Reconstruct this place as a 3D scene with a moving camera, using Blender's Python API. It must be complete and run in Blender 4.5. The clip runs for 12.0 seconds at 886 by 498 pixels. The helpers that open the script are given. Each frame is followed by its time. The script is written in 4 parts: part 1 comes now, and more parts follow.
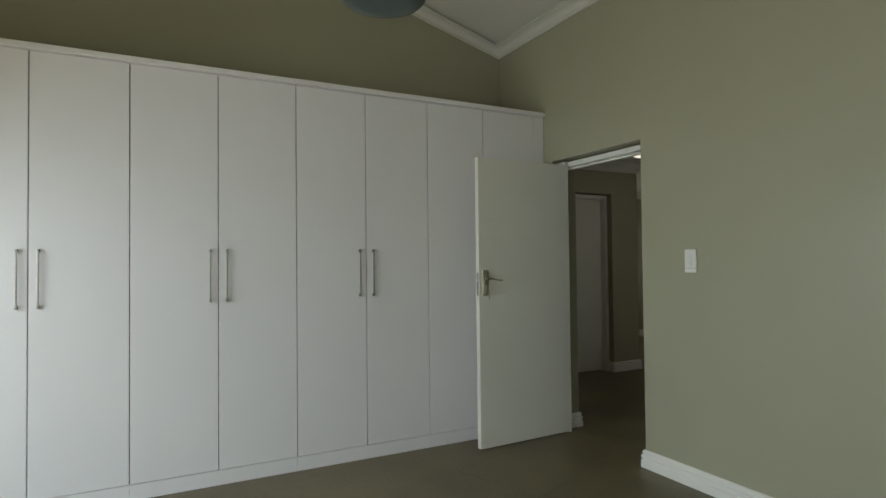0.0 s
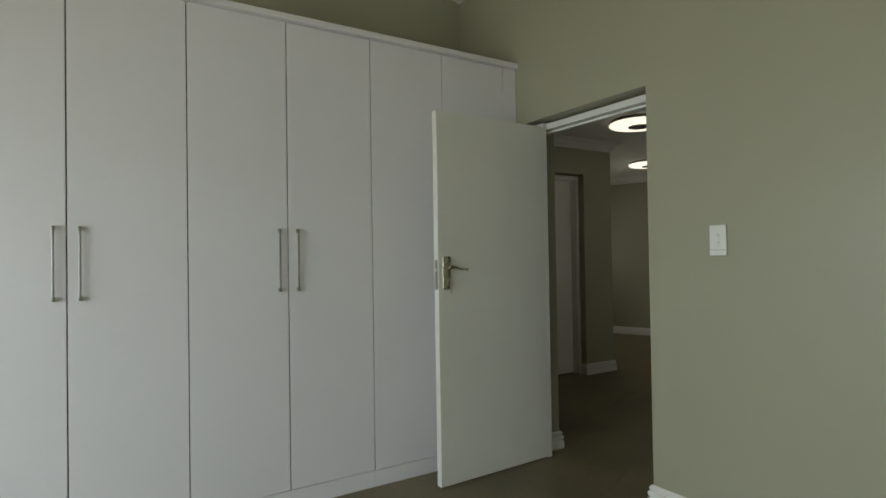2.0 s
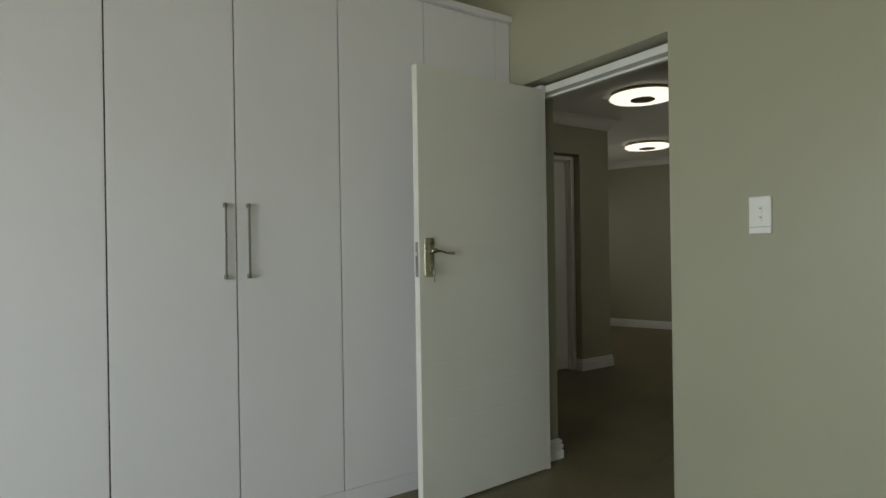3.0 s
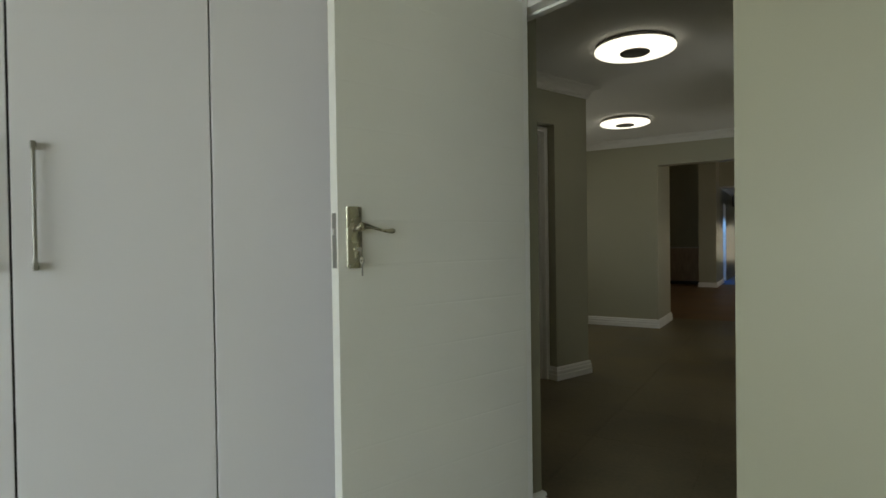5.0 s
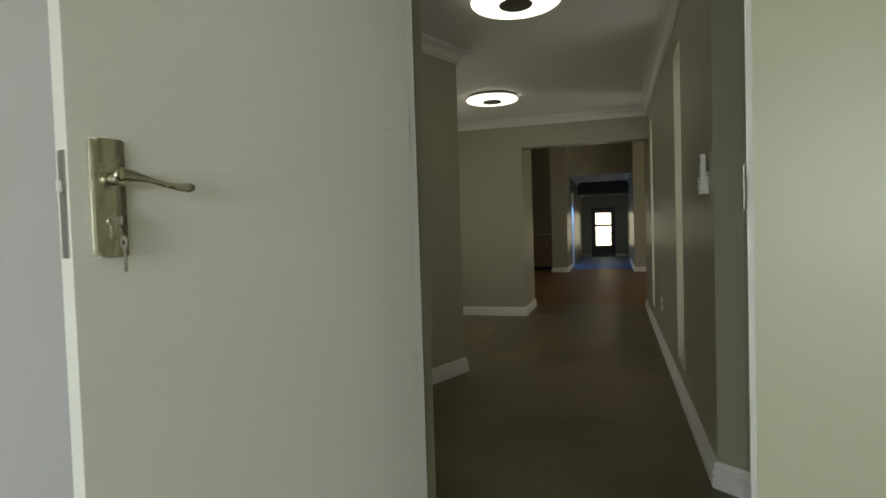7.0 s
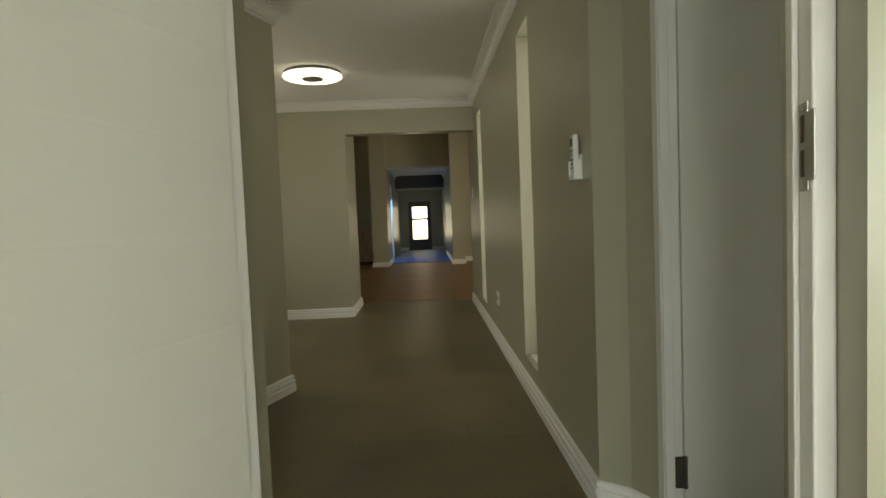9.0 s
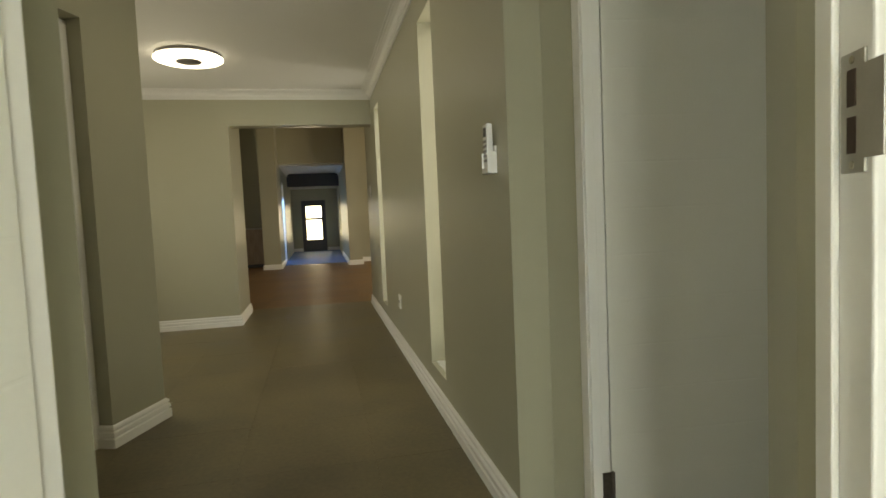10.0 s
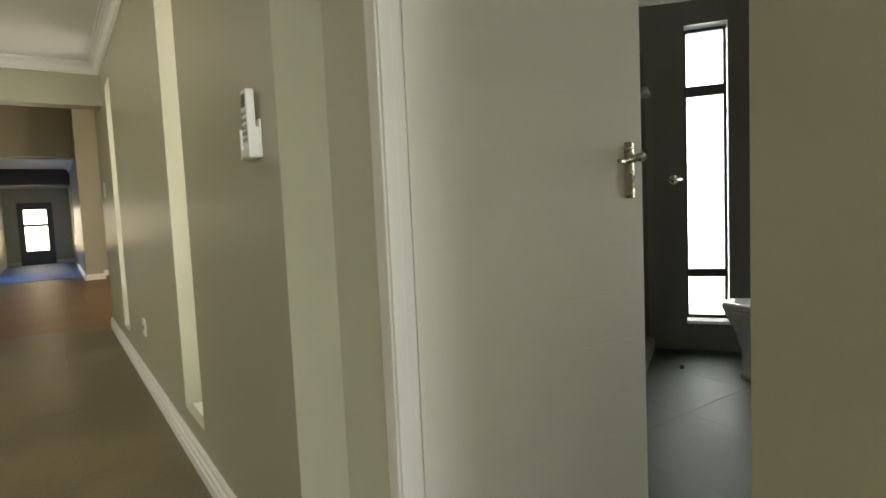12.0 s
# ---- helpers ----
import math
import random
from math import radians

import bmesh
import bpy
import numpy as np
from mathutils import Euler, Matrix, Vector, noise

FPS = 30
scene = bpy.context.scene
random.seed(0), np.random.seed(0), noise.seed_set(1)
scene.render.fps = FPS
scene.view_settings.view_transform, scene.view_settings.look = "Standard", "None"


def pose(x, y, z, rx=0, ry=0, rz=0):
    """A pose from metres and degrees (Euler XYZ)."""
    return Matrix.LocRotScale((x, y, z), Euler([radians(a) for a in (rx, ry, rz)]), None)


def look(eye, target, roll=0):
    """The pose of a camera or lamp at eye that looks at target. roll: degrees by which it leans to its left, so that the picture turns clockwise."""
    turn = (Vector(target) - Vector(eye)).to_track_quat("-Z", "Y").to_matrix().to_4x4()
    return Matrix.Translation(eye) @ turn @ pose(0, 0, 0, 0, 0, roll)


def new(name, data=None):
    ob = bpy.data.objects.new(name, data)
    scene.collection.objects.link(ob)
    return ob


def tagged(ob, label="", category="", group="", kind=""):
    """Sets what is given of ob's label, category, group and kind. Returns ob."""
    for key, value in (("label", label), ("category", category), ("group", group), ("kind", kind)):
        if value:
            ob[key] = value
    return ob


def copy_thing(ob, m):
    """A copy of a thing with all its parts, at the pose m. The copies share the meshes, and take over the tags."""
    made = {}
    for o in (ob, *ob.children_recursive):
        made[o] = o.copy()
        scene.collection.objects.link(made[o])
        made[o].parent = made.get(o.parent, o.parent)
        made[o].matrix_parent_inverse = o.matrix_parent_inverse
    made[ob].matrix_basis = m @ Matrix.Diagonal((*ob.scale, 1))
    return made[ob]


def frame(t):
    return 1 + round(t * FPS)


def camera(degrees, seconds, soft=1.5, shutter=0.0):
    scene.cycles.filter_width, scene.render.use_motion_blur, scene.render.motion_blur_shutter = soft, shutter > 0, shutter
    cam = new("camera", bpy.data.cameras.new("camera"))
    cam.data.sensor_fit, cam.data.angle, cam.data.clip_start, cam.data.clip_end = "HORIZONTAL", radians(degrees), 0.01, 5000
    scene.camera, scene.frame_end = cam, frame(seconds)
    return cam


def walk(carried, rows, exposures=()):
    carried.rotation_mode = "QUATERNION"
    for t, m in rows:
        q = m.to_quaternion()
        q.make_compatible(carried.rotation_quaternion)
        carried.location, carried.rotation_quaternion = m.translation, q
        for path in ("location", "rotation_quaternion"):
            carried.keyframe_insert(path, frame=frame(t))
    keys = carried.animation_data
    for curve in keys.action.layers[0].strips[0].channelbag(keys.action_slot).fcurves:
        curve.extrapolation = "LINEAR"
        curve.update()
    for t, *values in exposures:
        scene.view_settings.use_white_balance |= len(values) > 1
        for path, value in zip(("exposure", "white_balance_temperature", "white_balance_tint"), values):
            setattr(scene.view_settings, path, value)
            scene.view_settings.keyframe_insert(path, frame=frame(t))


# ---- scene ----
cam = camera(76.5, 12.0, shutter=0.25)
PATH = [
    (0, (0.056, -0.05, 1.316), (-1.288, 1.431, 1.359), -0.6),
    (0.5, (-0.107, 0.115, 1.305), (-1.421, 1.622, 1.347), -0.9),
    (1, (-0.25, 0.291, 1.303), (-1.535, 1.822, 1.343), -0.8),
    (1.5, (-0.404, 0.46, 1.281), (-1.647, 2.026, 1.323), -0.8),
    (2, (-0.535, 0.625, 1.248), (-1.747, 2.216, 1.276), -0.9),
    (2.5, (-0.681, 0.807, 1.224), (-1.87, 2.416, 1.237), -0.9),
    (3, (-0.81, 1.018, 1.2), (-1.983, 2.638, 1.198), -0.9),
    (3.2, (-0.885, 1.077, 1.187), (-2.033, 2.715, 1.193), -0.7),
    (5, (-1.29, 1.805, 1.143), (-2.339, 3.507, 1.118), -0.8),
    (5.5, (-1.386, 1.972, 1.125), (-2.359, 3.719, 1.098), -1.3),
    (6, (-1.48, 2.128, 1.118), (-2.34, 3.934, 1.081), -1.3),
    (6.5, (-1.535, 2.25, 1.091), (-2.266, 4.111, 1.045), -2.0),
    (7, (-1.636, 2.396, 1.095), (-2.222, 4.307, 1.029), -1.8),
    (9, (-1.852, 2.91, 1.09), (-1.791, 4.906, 0.981), -2.3),
    (9.5, (-1.857, 3.026, 1.093), (-1.604, 5.007, 0.976), -2.4),
    (10, (-1.859, 3.163, 1.085), (-1.434, 5.113, 0.959), -2.5),
    (10.5, (-1.813, 3.299, 1.075), (-1.222, 5.205, 0.942), -2.7),
    (11, (-1.765, 3.401, 1.083), (-1.005, 5.246, 0.939), -2.8),
    (11.5, (-1.734, 3.505, 1.074), (-0.781, 5.258, 0.933), -2.6),
    (12, (-1.701, 3.603, 1.069), (-0.563, 5.241, 0.923), -2.6),
]
walk(cam, [(t, look(eye, target, roll)) for t, eye, target, roll in PATH],
     exposures=[(0.0, -0.48, 6600, 8), (3.0, -0.31, 6600, 8), (5.0, -0.06, 6550, 7), (7.0, 0.28, 6720, 7), (8.0, 0.55, 7000, 7), (9.0, 0.95, 7330, 7), (10.0, 1.5, 7600, 7), (11.0, 1.88, 7500, 8), (11.5, 1.93, 7400, 9), (12.0, 1.88, 7200, 10)])

# ---- light ----
world = bpy.data.worlds.new("sky")
world.use_nodes = True
scene.world = world
wn = world.node_tree
sky = wn.nodes.new("ShaderNodeTexSky")
sky.sky_type = "NISHITA"
sky.sun_disc = False
sky.sun_elevation = radians(48)
sky.sun_rotation = radians(200)
wn.links.new(sky.outputs[0], wn.nodes["Background"].inputs[0])
wn.nodes["Background"].inputs[1].default_value = 0.12
sun_data = bpy.data.lights.new("sun", "SUN")
sun_data.energy = 3.0
sun_data.angle = radians(0.5)
sun_data.color = (1.0, 0.95, 0.87)
sun = new("sun", sun_data)
sun.matrix_world = look((0, 0, 30), (-6.0, 20.0, 0))


def area_lamp(name, m, w, h, watts, colour):
    data = bpy.data.lights.new(name, "AREA")
    data.shape, data.size, data.size_y, data.energy, data.color = "RECTANGLE", w, h, watts, colour
    ob = new(name, data)
    ob.matrix_world = m
    return ob


# ---- plan frames ----
# The bedroom and its lobby stand turned against the passage.
BED = pose(-2.14, 3.80, 0, 0, 0, -20.5)
BATHWALL = pose(-1.189, 3.879, 0, 0, 0, -6)

# ---- materials ----


def material(name, colour, rough=0.5, metal=0.0, spread=0.06, scale=6.0, fine=180.0, bump=0.05, tint=None, coat=0.0, rnd=0.0, rough_spread=0.08, placed=False):
    """Principled surface with a broad and a fine variation in colour, gloss and relief."""
    m = bpy.data.materials.new(name)
    m.use_nodes = True
    n, l = m.node_tree.nodes, m.node_tree.links
    p = n["Principled BSDF"]
    p.inputs["Roughness"].default_value = rough
    p.inputs["Metallic"].default_value = metal
    p.inputs["Coat Weight"].default_value = coat
    co = n.new("ShaderNodeTexCoord")
    big = n.new("ShaderNodeTexNoise")
    big.inputs["Scale"].default_value = scale
    big.inputs["Detail"].default_value = 5
    small = n.new("ShaderNodeTexNoise")
    small.inputs["Scale"].default_value = fine
    small.inputs["Detail"].default_value = 3
    spot = n.new("ShaderNodeNewGeometry").outputs["Position"] if placed else co.outputs["Object"]
    l.new(spot, big.inputs["Vector"])
    l.new(spot, small.inputs["Vector"])
    add = n.new("ShaderNodeMath")
    add.operation = "MULTIPLY_ADD"
    l.new(small.outputs["Fac"], add.inputs[0])
    add.inputs[1].default_value = 0.35
    l.new(big.outputs["Fac"], add.inputs[2])
    ramp = n.new("ShaderNodeValToRGB")
    lo = [c * (1 - spread) for c in colour]
    hi = [min(1, c * (1 + spread)) for c in (tint or colour)]
    ramp.color_ramp.elements[0].position, ramp.color_ramp.elements[0].color = 0.4, (*lo, 1)
    ramp.color_ramp.elements[1].position, ramp.color_ramp.elements[1].color = 0.95, (*hi, 1)
    l.new(add.outputs[0], ramp.inputs[0])
    out = ramp.outputs[0]
    if rnd:
        info = n.new("ShaderNodeObjectInfo")
        hsv = n.new("ShaderNodeHueSaturation")
        mr = n.new("ShaderNodeMapRange")
        mr.inputs["To Min"].default_value, mr.inputs["To Max"].default_value = 1 - rnd, 1 + rnd
        l.new(info.outputs["Random"], mr.inputs["Value"])
        l.new(mr.outputs[0], hsv.inputs["Value"])
        l.new(out, hsv.inputs["Color"])
        out = hsv.outputs[0]
    l.new(out, p.inputs["Base Color"])
    rr = n.new("ShaderNodeMapRange")
    rr.inputs["To Min"].default_value, rr.inputs["To Max"].default_value = max(0.02, rough - rough_spread), min(1, rough + rough_spread)
    l.new(big.outputs["Fac"], rr.inputs["Value"])
    l.new(rr.outputs[0], p.inputs["Roughness"])
    if bump:
        b = n.new("ShaderNodeBump")
        b.inputs["Strength"].default_value = bump
        b.inputs["Distance"].default_value = 0.004
        l.new(add.outputs[0], b.inputs["Height"])
        l.new(b.outputs[0], p.inputs["Normal"])
    return m


def wood_material(name, dark, light, rough=0.45):
    m = bpy.data.materials.new(name)
    m.use_nodes = True
    n, l = m.node_tree.nodes, m.node_tree.links
    p = n["Principled BSDF"]
    co = n.new("ShaderNodeTexCoord")
    mp = n.new("ShaderNodeMapping")
    mp.inputs["Scale"].default_value = (14, 14, 1.2)
    ns = n.new("ShaderNodeTexNoise")
    ns.inputs["Scale"].default_value, ns.inputs["Detail"].default_value = 3, 8
    ramp = n.new("ShaderNodeValToRGB")
    ramp.color_ramp.elements[0].color, ramp.color_ramp.elements[1].color = (*dark, 1), (*light, 1)
    ramp.color_ramp.elements[0].position, ramp.color_ramp.elements[1].position = 0.35, 0.7
    l.new(co.outputs["Object"], mp.inputs[0])
    l.new(mp.outputs[0], ns.inputs["Vector"])
    l.new(ns.outputs["Fac"], ramp.inputs[0])
    l.new(ramp.outputs[0], p.inputs["Base Color"])
    p.inputs["Roughness"].default_value = rough
    return m


def glow_material(name, colour, strength):
    m = bpy.data.materials.new(name)
    m.use_nodes = True
    p = m.node_tree.nodes["Principled BSDF"]
    p.inputs["Base Color"].default_value = (0.9, 0.9, 0.88, 1)
    p.inputs["Emission Color"].default_value = (*colour, 1)
    p.inputs["Emission Strength"].default_value = strength
    return m


def glass_material(name, colour=(0.93, 0.97, 0.95), rough=0.0):
    m = bpy.data.materials.new(name)
    m.use_nodes = True
    p = m.node_tree.nodes["Principled BSDF"]
    p.inputs["Base Color"].default_value = (*colour, 1)
    p.inputs["Transmission Weight"].default_value = 1
    p.inputs["Roughness"].default_value = rough
    p.inputs["IOR"].default_value = 1.45
    return m


WALL = material("sage_wall_paint", (0.39, 0.378, 0.276), 0.34, rough_spread=0.02, spread=0.035, scale=1.3, fine=260, bump=0.06)
CEIL = material("white_ceiling_paint", (0.74, 0.73, 0.69), 0.7, spread=0.03, scale=1.0, fine=220, bump=0.05)
TRIM = material("white_trim_paint", (0.84, 0.83, 0.79), 0.35, spread=0.03, scale=3, fine=120, bump=0.03)
DOOR = material("white_door_paint", (0.80, 0.79, 0.725), 0.4, spread=0.03, scale=2.5, fine=150, bump=0.05)
MELAMINE = material("white_melamine", (0.82, 0.80, 0.815), 0.42, spread=0.02, scale=1.5, fine=300, bump=0.02)
# Near-black colour that draws the shade between the wardrobe doors.
SEAM_SHADE = material("seam_shade", (0.035, 0.032, 0.03), 0.7, bump=0)
TILE = material("taupe_porcelain_tile", (0.158, 0.128, 0.070), 0.40, spread=0.40, scale=1.7, fine=45, bump=0.02, rnd=0.02, rough_spread=0.12, placed=True)
GROUT = material("tile_grout", (0.145, 0.117, 0.066), 0.85, spread=0.1, scale=8, fine=120)
DARK_GROUT = material("dark_tile_grout", (0.008, 0.009, 0.008), 0.9, spread=0.2, scale=8, fine=120)
BROWN = material("brown_floor_tile", (0.205, 0.118, 0.052), 0.48, spread=0.25, scale=2.5, fine=70, bump=0.02, rnd=0.08, placed=True)
# Grey tile whose base colour carries the blue of reflected sky.
SKY_TINT_TILE = material("sky_tinted_passage_tile", (0.07, 0.16, 0.38), 0.62, spread=0.12, scale=2, fine=80, bump=0.02, rnd=0.05, placed=True)
BATH_TILE = material("slate_bathroom_tile", (0.021, 0.029, 0.024), 0.55, spread=0.3, scale=4, fine=80, bump=0.03, rnd=0.06, placed=True)
BATH_WALL = material("charcoal_bathroom_wall", (0.088, 0.088, 0.070), 0.45, spread=0.15, scale=1.8, fine=110, bump=0.04)
BEAM = material("dark_bulkhead_paint", (0.045, 0.04, 0.04), 0.6, spread=0.1, scale=5, fine=90, bump=0.03)
KERB = material("grey_kerb_tile", (0.13, 0.13, 0.12), 0.4, spread=0.15, scale=6, fine=90, bump=0.02)
NICKEL = material("brushed_nickel", (0.47, 0.445, 0.355), 0.27, 1.0, spread=0.08, scale=20, fine=400, bump=0.02)
CHROME = material("chrome", (0.75, 0.75, 0.74), 0.1, 1.0, spread=0.03, scale=10, fine=300, bump=0)
STEEL = material("satin_steel", (0.36, 0.35, 0.32), 0.38, 1.0, spread=0.06, scale=20, fine=400, bump=0.02)
PALE_STEEL = material("zinc_plated_steel", (0.44, 0.43, 0.39), 0.48, 0.85, spread=0.08, scale=25, fine=300, bump=0.02)
RUST = material("dark_brass_hinge", (0.10, 0.085, 0.07), 0.5, 0.6, spread=0.3, scale=60, fine=300, bump=0.1)
PLASTIC = material("white_plastic", (0.80, 0.79, 0.75), 0.35, spread=0.02, scale=8, bump=0)
DARK_PLASTIC = material("dark_plastic", (0.03, 0.03, 0.032), 0.3, bump=0)
GREY_PLASTIC = material("grey_plastic", (0.20, 0.19, 0.175), 0.45, spread=0.05, bump=0)
ALU = material("charcoal_aluminium", (0.035, 0.035, 0.036), 0.4, 0.3, spread=0.1, scale=30, bump=0.02)
# Lighter copy of the charcoal aluminium, with distance haze in its colour.
ALU_HAZED = material("hazed_aluminium", (0.11, 0.11, 0.12), 0.45, 0.2, spread=0.1, scale=30, bump=0.02)
TEAL = material("dark_teal_enamel", (0.045, 0.075, 0.072), 0.35, spread=0.15, scale=10, fine=150, bump=0.02)
PORCELAIN = material("white_porcelain", (0.78, 0.79, 0.77), 0.12, spread=0.02, scale=5, bump=0, coat=0.4)
SILL = material("white_sill_paint", (0.8, 0.8, 0.76), 0.4, spread=0.03, scale=6, bump=0.02)
OAK = wood_material("limed_wood", (0.36, 0.27, 0.20), (0.50, 0.40, 0.31))
STONE = material("pale_worktop", (0.62, 0.60, 0.56), 0.25, spread=0.08, scale=20, bump=0.01)
GLASS = glass_material("clear_glass")
FROST = glass_material("frosted_glass", (0.95, 0.97, 0.97), 0.35)
LED = glow_material("led_diffuser", (1.0, 0.92, 0.76), 1.5)
SKYGLOW = glow_material("bright_daylight", (0.82, 0.91, 1.0), 1.7)
SUNGLOW = glow_material("sunlit_garden_glare", (1.0, 0.82, 0.55), 2.0)
# Dark brown that draws the shaded inside of the bolt holes.
HOLE_SHADE = material("hole_shade_brown", (0.05, 0.03, 0.02), 0.7, bump=0)
GROUND = material("dry_garden_ground", (0.30, 0.25, 0.18), 0.9, spread=0.25, scale=1.2, fine=30, bump=0.3)

# ---- mesh helpers ----


def box(bm, x0, x1, y0, y1, z0, z1, bevel=0.0, mat=0, m=None):
    """A box, with its edges rounded where bevel is given; m turns it."""
    vs = [bm.verts.new(((x0, x1)[i & 1], (y0, y1)[i >> 1 & 1], (z0, z1)[i >> 2 & 1])) for i in range(8)]
    fs = [bm.faces.new([vs[i] for i in f]) for f in ((0, 2, 3, 1), (4, 5, 7, 6), (0, 1, 5, 4), (2, 6, 7, 3), (0, 4, 6, 2), (1, 3, 7, 5))]
    for f in fs:
        f.material_index = mat
    if bevel:
        r = bmesh.ops.bevel(bm, geom=list({e for f in fs for e in f.edges}), offset=bevel, segments=2, profile=0.5, affect="EDGES")
        vs = list({v for v in vs if v.is_valid} | set(r["verts"]))
    if m is not None:
        for v in vs:
            v.co = m @ v.co
    return bm


def prism(bm, pts, z0, z1, mat=0):
    """A plan polygon (anticlockwise) drawn up from z0 to z1; z1 may be a function of x and y."""
    top = z1 if callable(z1) else (lambda x, y: z1)
    a = [bm.verts.new((x, y, z0)) for x, y in pts]
    b = [bm.verts.new((x, y, top(x, y))) for x, y in pts]
    k = len(pts)
    fs = [bm.faces.new(a[::-1]), bm.faces.new(b)]
    fs += [bm.faces.new((a[i], a[(i + 1) % k], b[(i + 1) % k], b[i])) for i in range(k)]
    for f in fs:
        f.material_index = mat
    return bm


def rod(bm, p, q, r, n=16, r2=None, mat=0):
    """A round bar from p to q."""
    p, q = Vector(p), Vector(q)
    turn = (q - p).to_track_quat("Z", "Y").to_matrix()
    rings = []
    for c, rad in ((p, r), (q, r if r2 is None else r2)):
        rings.append([bm.verts.new(c + turn @ Vector((rad * math.cos(2 * math.pi * i / n), rad * math.sin(2 * math.pi * i / n), 0))) for i in range(n)])
    fs = [bm.faces.new((rings[0][i], rings[0][(i + 1) % n], rings[1][(i + 1) % n], rings[1][i])) for i in range(n)]
    for f in fs:
        f.smooth = True
    fs += [bm.faces.new(rings[0][::-1]), bm.faces.new(rings[1])]
    for f in fs:
        f.material_index = mat
    return bm


def lathe(bm, outline, n=48, m=None, mat=0):
    """Turns an outline of (radius, height) pairs about z."""
    rings = []
    for r, z in outline:
        if r < 1e-6:
            rings.append([bm.verts.new((0, 0, z))])
        else:
            rings.append([bm.verts.new((r * math.cos(2 * math.pi * i / n), r * math.sin(2 * math.pi * i / n), z)) for i in range(n)])
    for a, b in zip(rings, rings[1:]):
        for i in range(n):
            j = (i + 1) % n
            if len(a) == 1 and len(b) == 1:
                continue
            f = bm.faces.new((a[0], b[j], b[i]) if len(a) == 1 else (a[i], a[j], b[0]) if len(b) == 1 else (a[i], a[j], b[j], b[i]))
            f.smooth, f.material_index = True, mat
    if m is not None:
        for ring in rings:
            for v in ring:
                v.co = m @ v.co
    return bm


def sweep(bm, profile, path, closed=False, mat=0):
    """Runs a profile of (out, up) pairs along a plan path of (x, y, z), mitred at the corners; out is to the path's right."""
    k = len(path)
    pts = [Vector(p) for p in path]
    rings = []
    for i, p in enumerate(pts):
        before = (p - pts[i - 1]) if (i or closed) else None
        after = (pts[(i + 1) % k] - p) if (i < k - 1 or closed) else None
        ns = []
        for d in (before, after):
            if d is not None:
                d2 = Vector((d.x, d.y)).normalized()
                ns.append(Vector((d2.y, -d2.x)))
        if len(ns) == 2:
            mid = (ns[0] + ns[1]).normalized()
            mid = mid / max(0.25, mid.dot(ns[0]))
        else:
            mid = ns[0]
        rings.append([bm.verts.new((p.x + mid.x * o, p.y + mid.y * o, p.z + u)) for o, u in profile])
    n = len(profile)
    for a, b in zip(rings, rings[1:] + (rings[:1] if closed else [])):
        for i in range(n):
            j = (i + 1) % n
            bm.faces.new((a[i], b[i], b[j], a[j])).material_index = mat
    if not closed:
        bm.faces.new(rings[0]).material_index = mat
        bm.faces.new(rings[-1][::-1]).material_index = mat
    bmesh.ops.recalc_face_normals(bm, faces=bm.faces)
    return bm


def mesh_of(name, bm, mats, smooth=False):
    bmesh.ops.recalc_face_normals(bm, faces=bm.faces)
    me = bpy.data.meshes.new(name)
    bm.to_mesh(me)
    bm.free()
    for m in mats if isinstance(mats, (list, tuple)) else [mats]:
        me.materials.append(m)
    if smooth:
        for f in me.polygons:
            f.use_smooth = True
    return me


def thing(name, bm, mats, label, category, m=None, kind="", group="", smooth=False):
    """A top-level thing: a mesh, or an Empty where bm is None."""
    ob = new(name, None if bm is None else mesh_of(name, bm, mats, smooth))
    if m is not None:
        ob.matrix_world = m
    return tagged(ob, label, category, group, kind)


def part(name, bm, mats, parent, label="", smooth=False, m=None):
    ob = new(name, mesh_of(name, bm, mats, smooth))
    ob.parent = parent
    if m is not None:
        ob.matrix_basis = m
    return tagged(ob, label)


BM = bmesh.new

# ---- openings' daylight and added lamps ----
BED_WIN = (0.25, 3.85, 0.25, 2.15)  # x from, x to, z from, z to, in the back wall, in the bedroom's frame
area_lamp("bedroom_sky_light", BED @ look((2.05, -4.83, 1.25), (2.05, -3.6, 0.0)), 3.5, 1.85, 98, (0.74, 0.885, 1.0))
area_lamp("bedroom_garden_light", BED @ look((2.05, -4.82, 1.2), (2.05, -3.4, 2.1)), 3.4, 1.7, 30, (1.0, 0.91, 0.69))
area_lamp("slit_window_light", look((-1.095, 6.21, 1.18), (-2.6, 6.21, 1.1)), 0.36, 1.95, 1.2, (1.0, 0.98, 0.92))
area_lamp("slit_window_light", look((-1.095, 8.79, 1.18), (-2.6, 8.79, 1.1)), 0.36, 1.95, 1.2, (1.0, 0.98, 0.92))
for y in (6.21, 8.79):
    area_lamp("slit_ground_light", look((-0.70, y, 0.12), (-2.3, y + 0.1, 2.4)), 0.7, 0.8, 4.5, (1.0, 0.98, 0.93))
# Lamp of an unseen bay window, added for daylight across the passage.
area_lamp("unseen_bay_light", look((-4.46, 8.0, 1.5), (-1.3, 7.2, 1.0)), 1.5, 1.1, 6.2, (1.0, 0.95, 0.84))
area_lamp("bathroom_window_light", look((1.99, 5.71, 1.2), (0.2, 4.2, 1.5)), 0.26, 1.9, 1.6, (0.94, 1.0, 0.97))
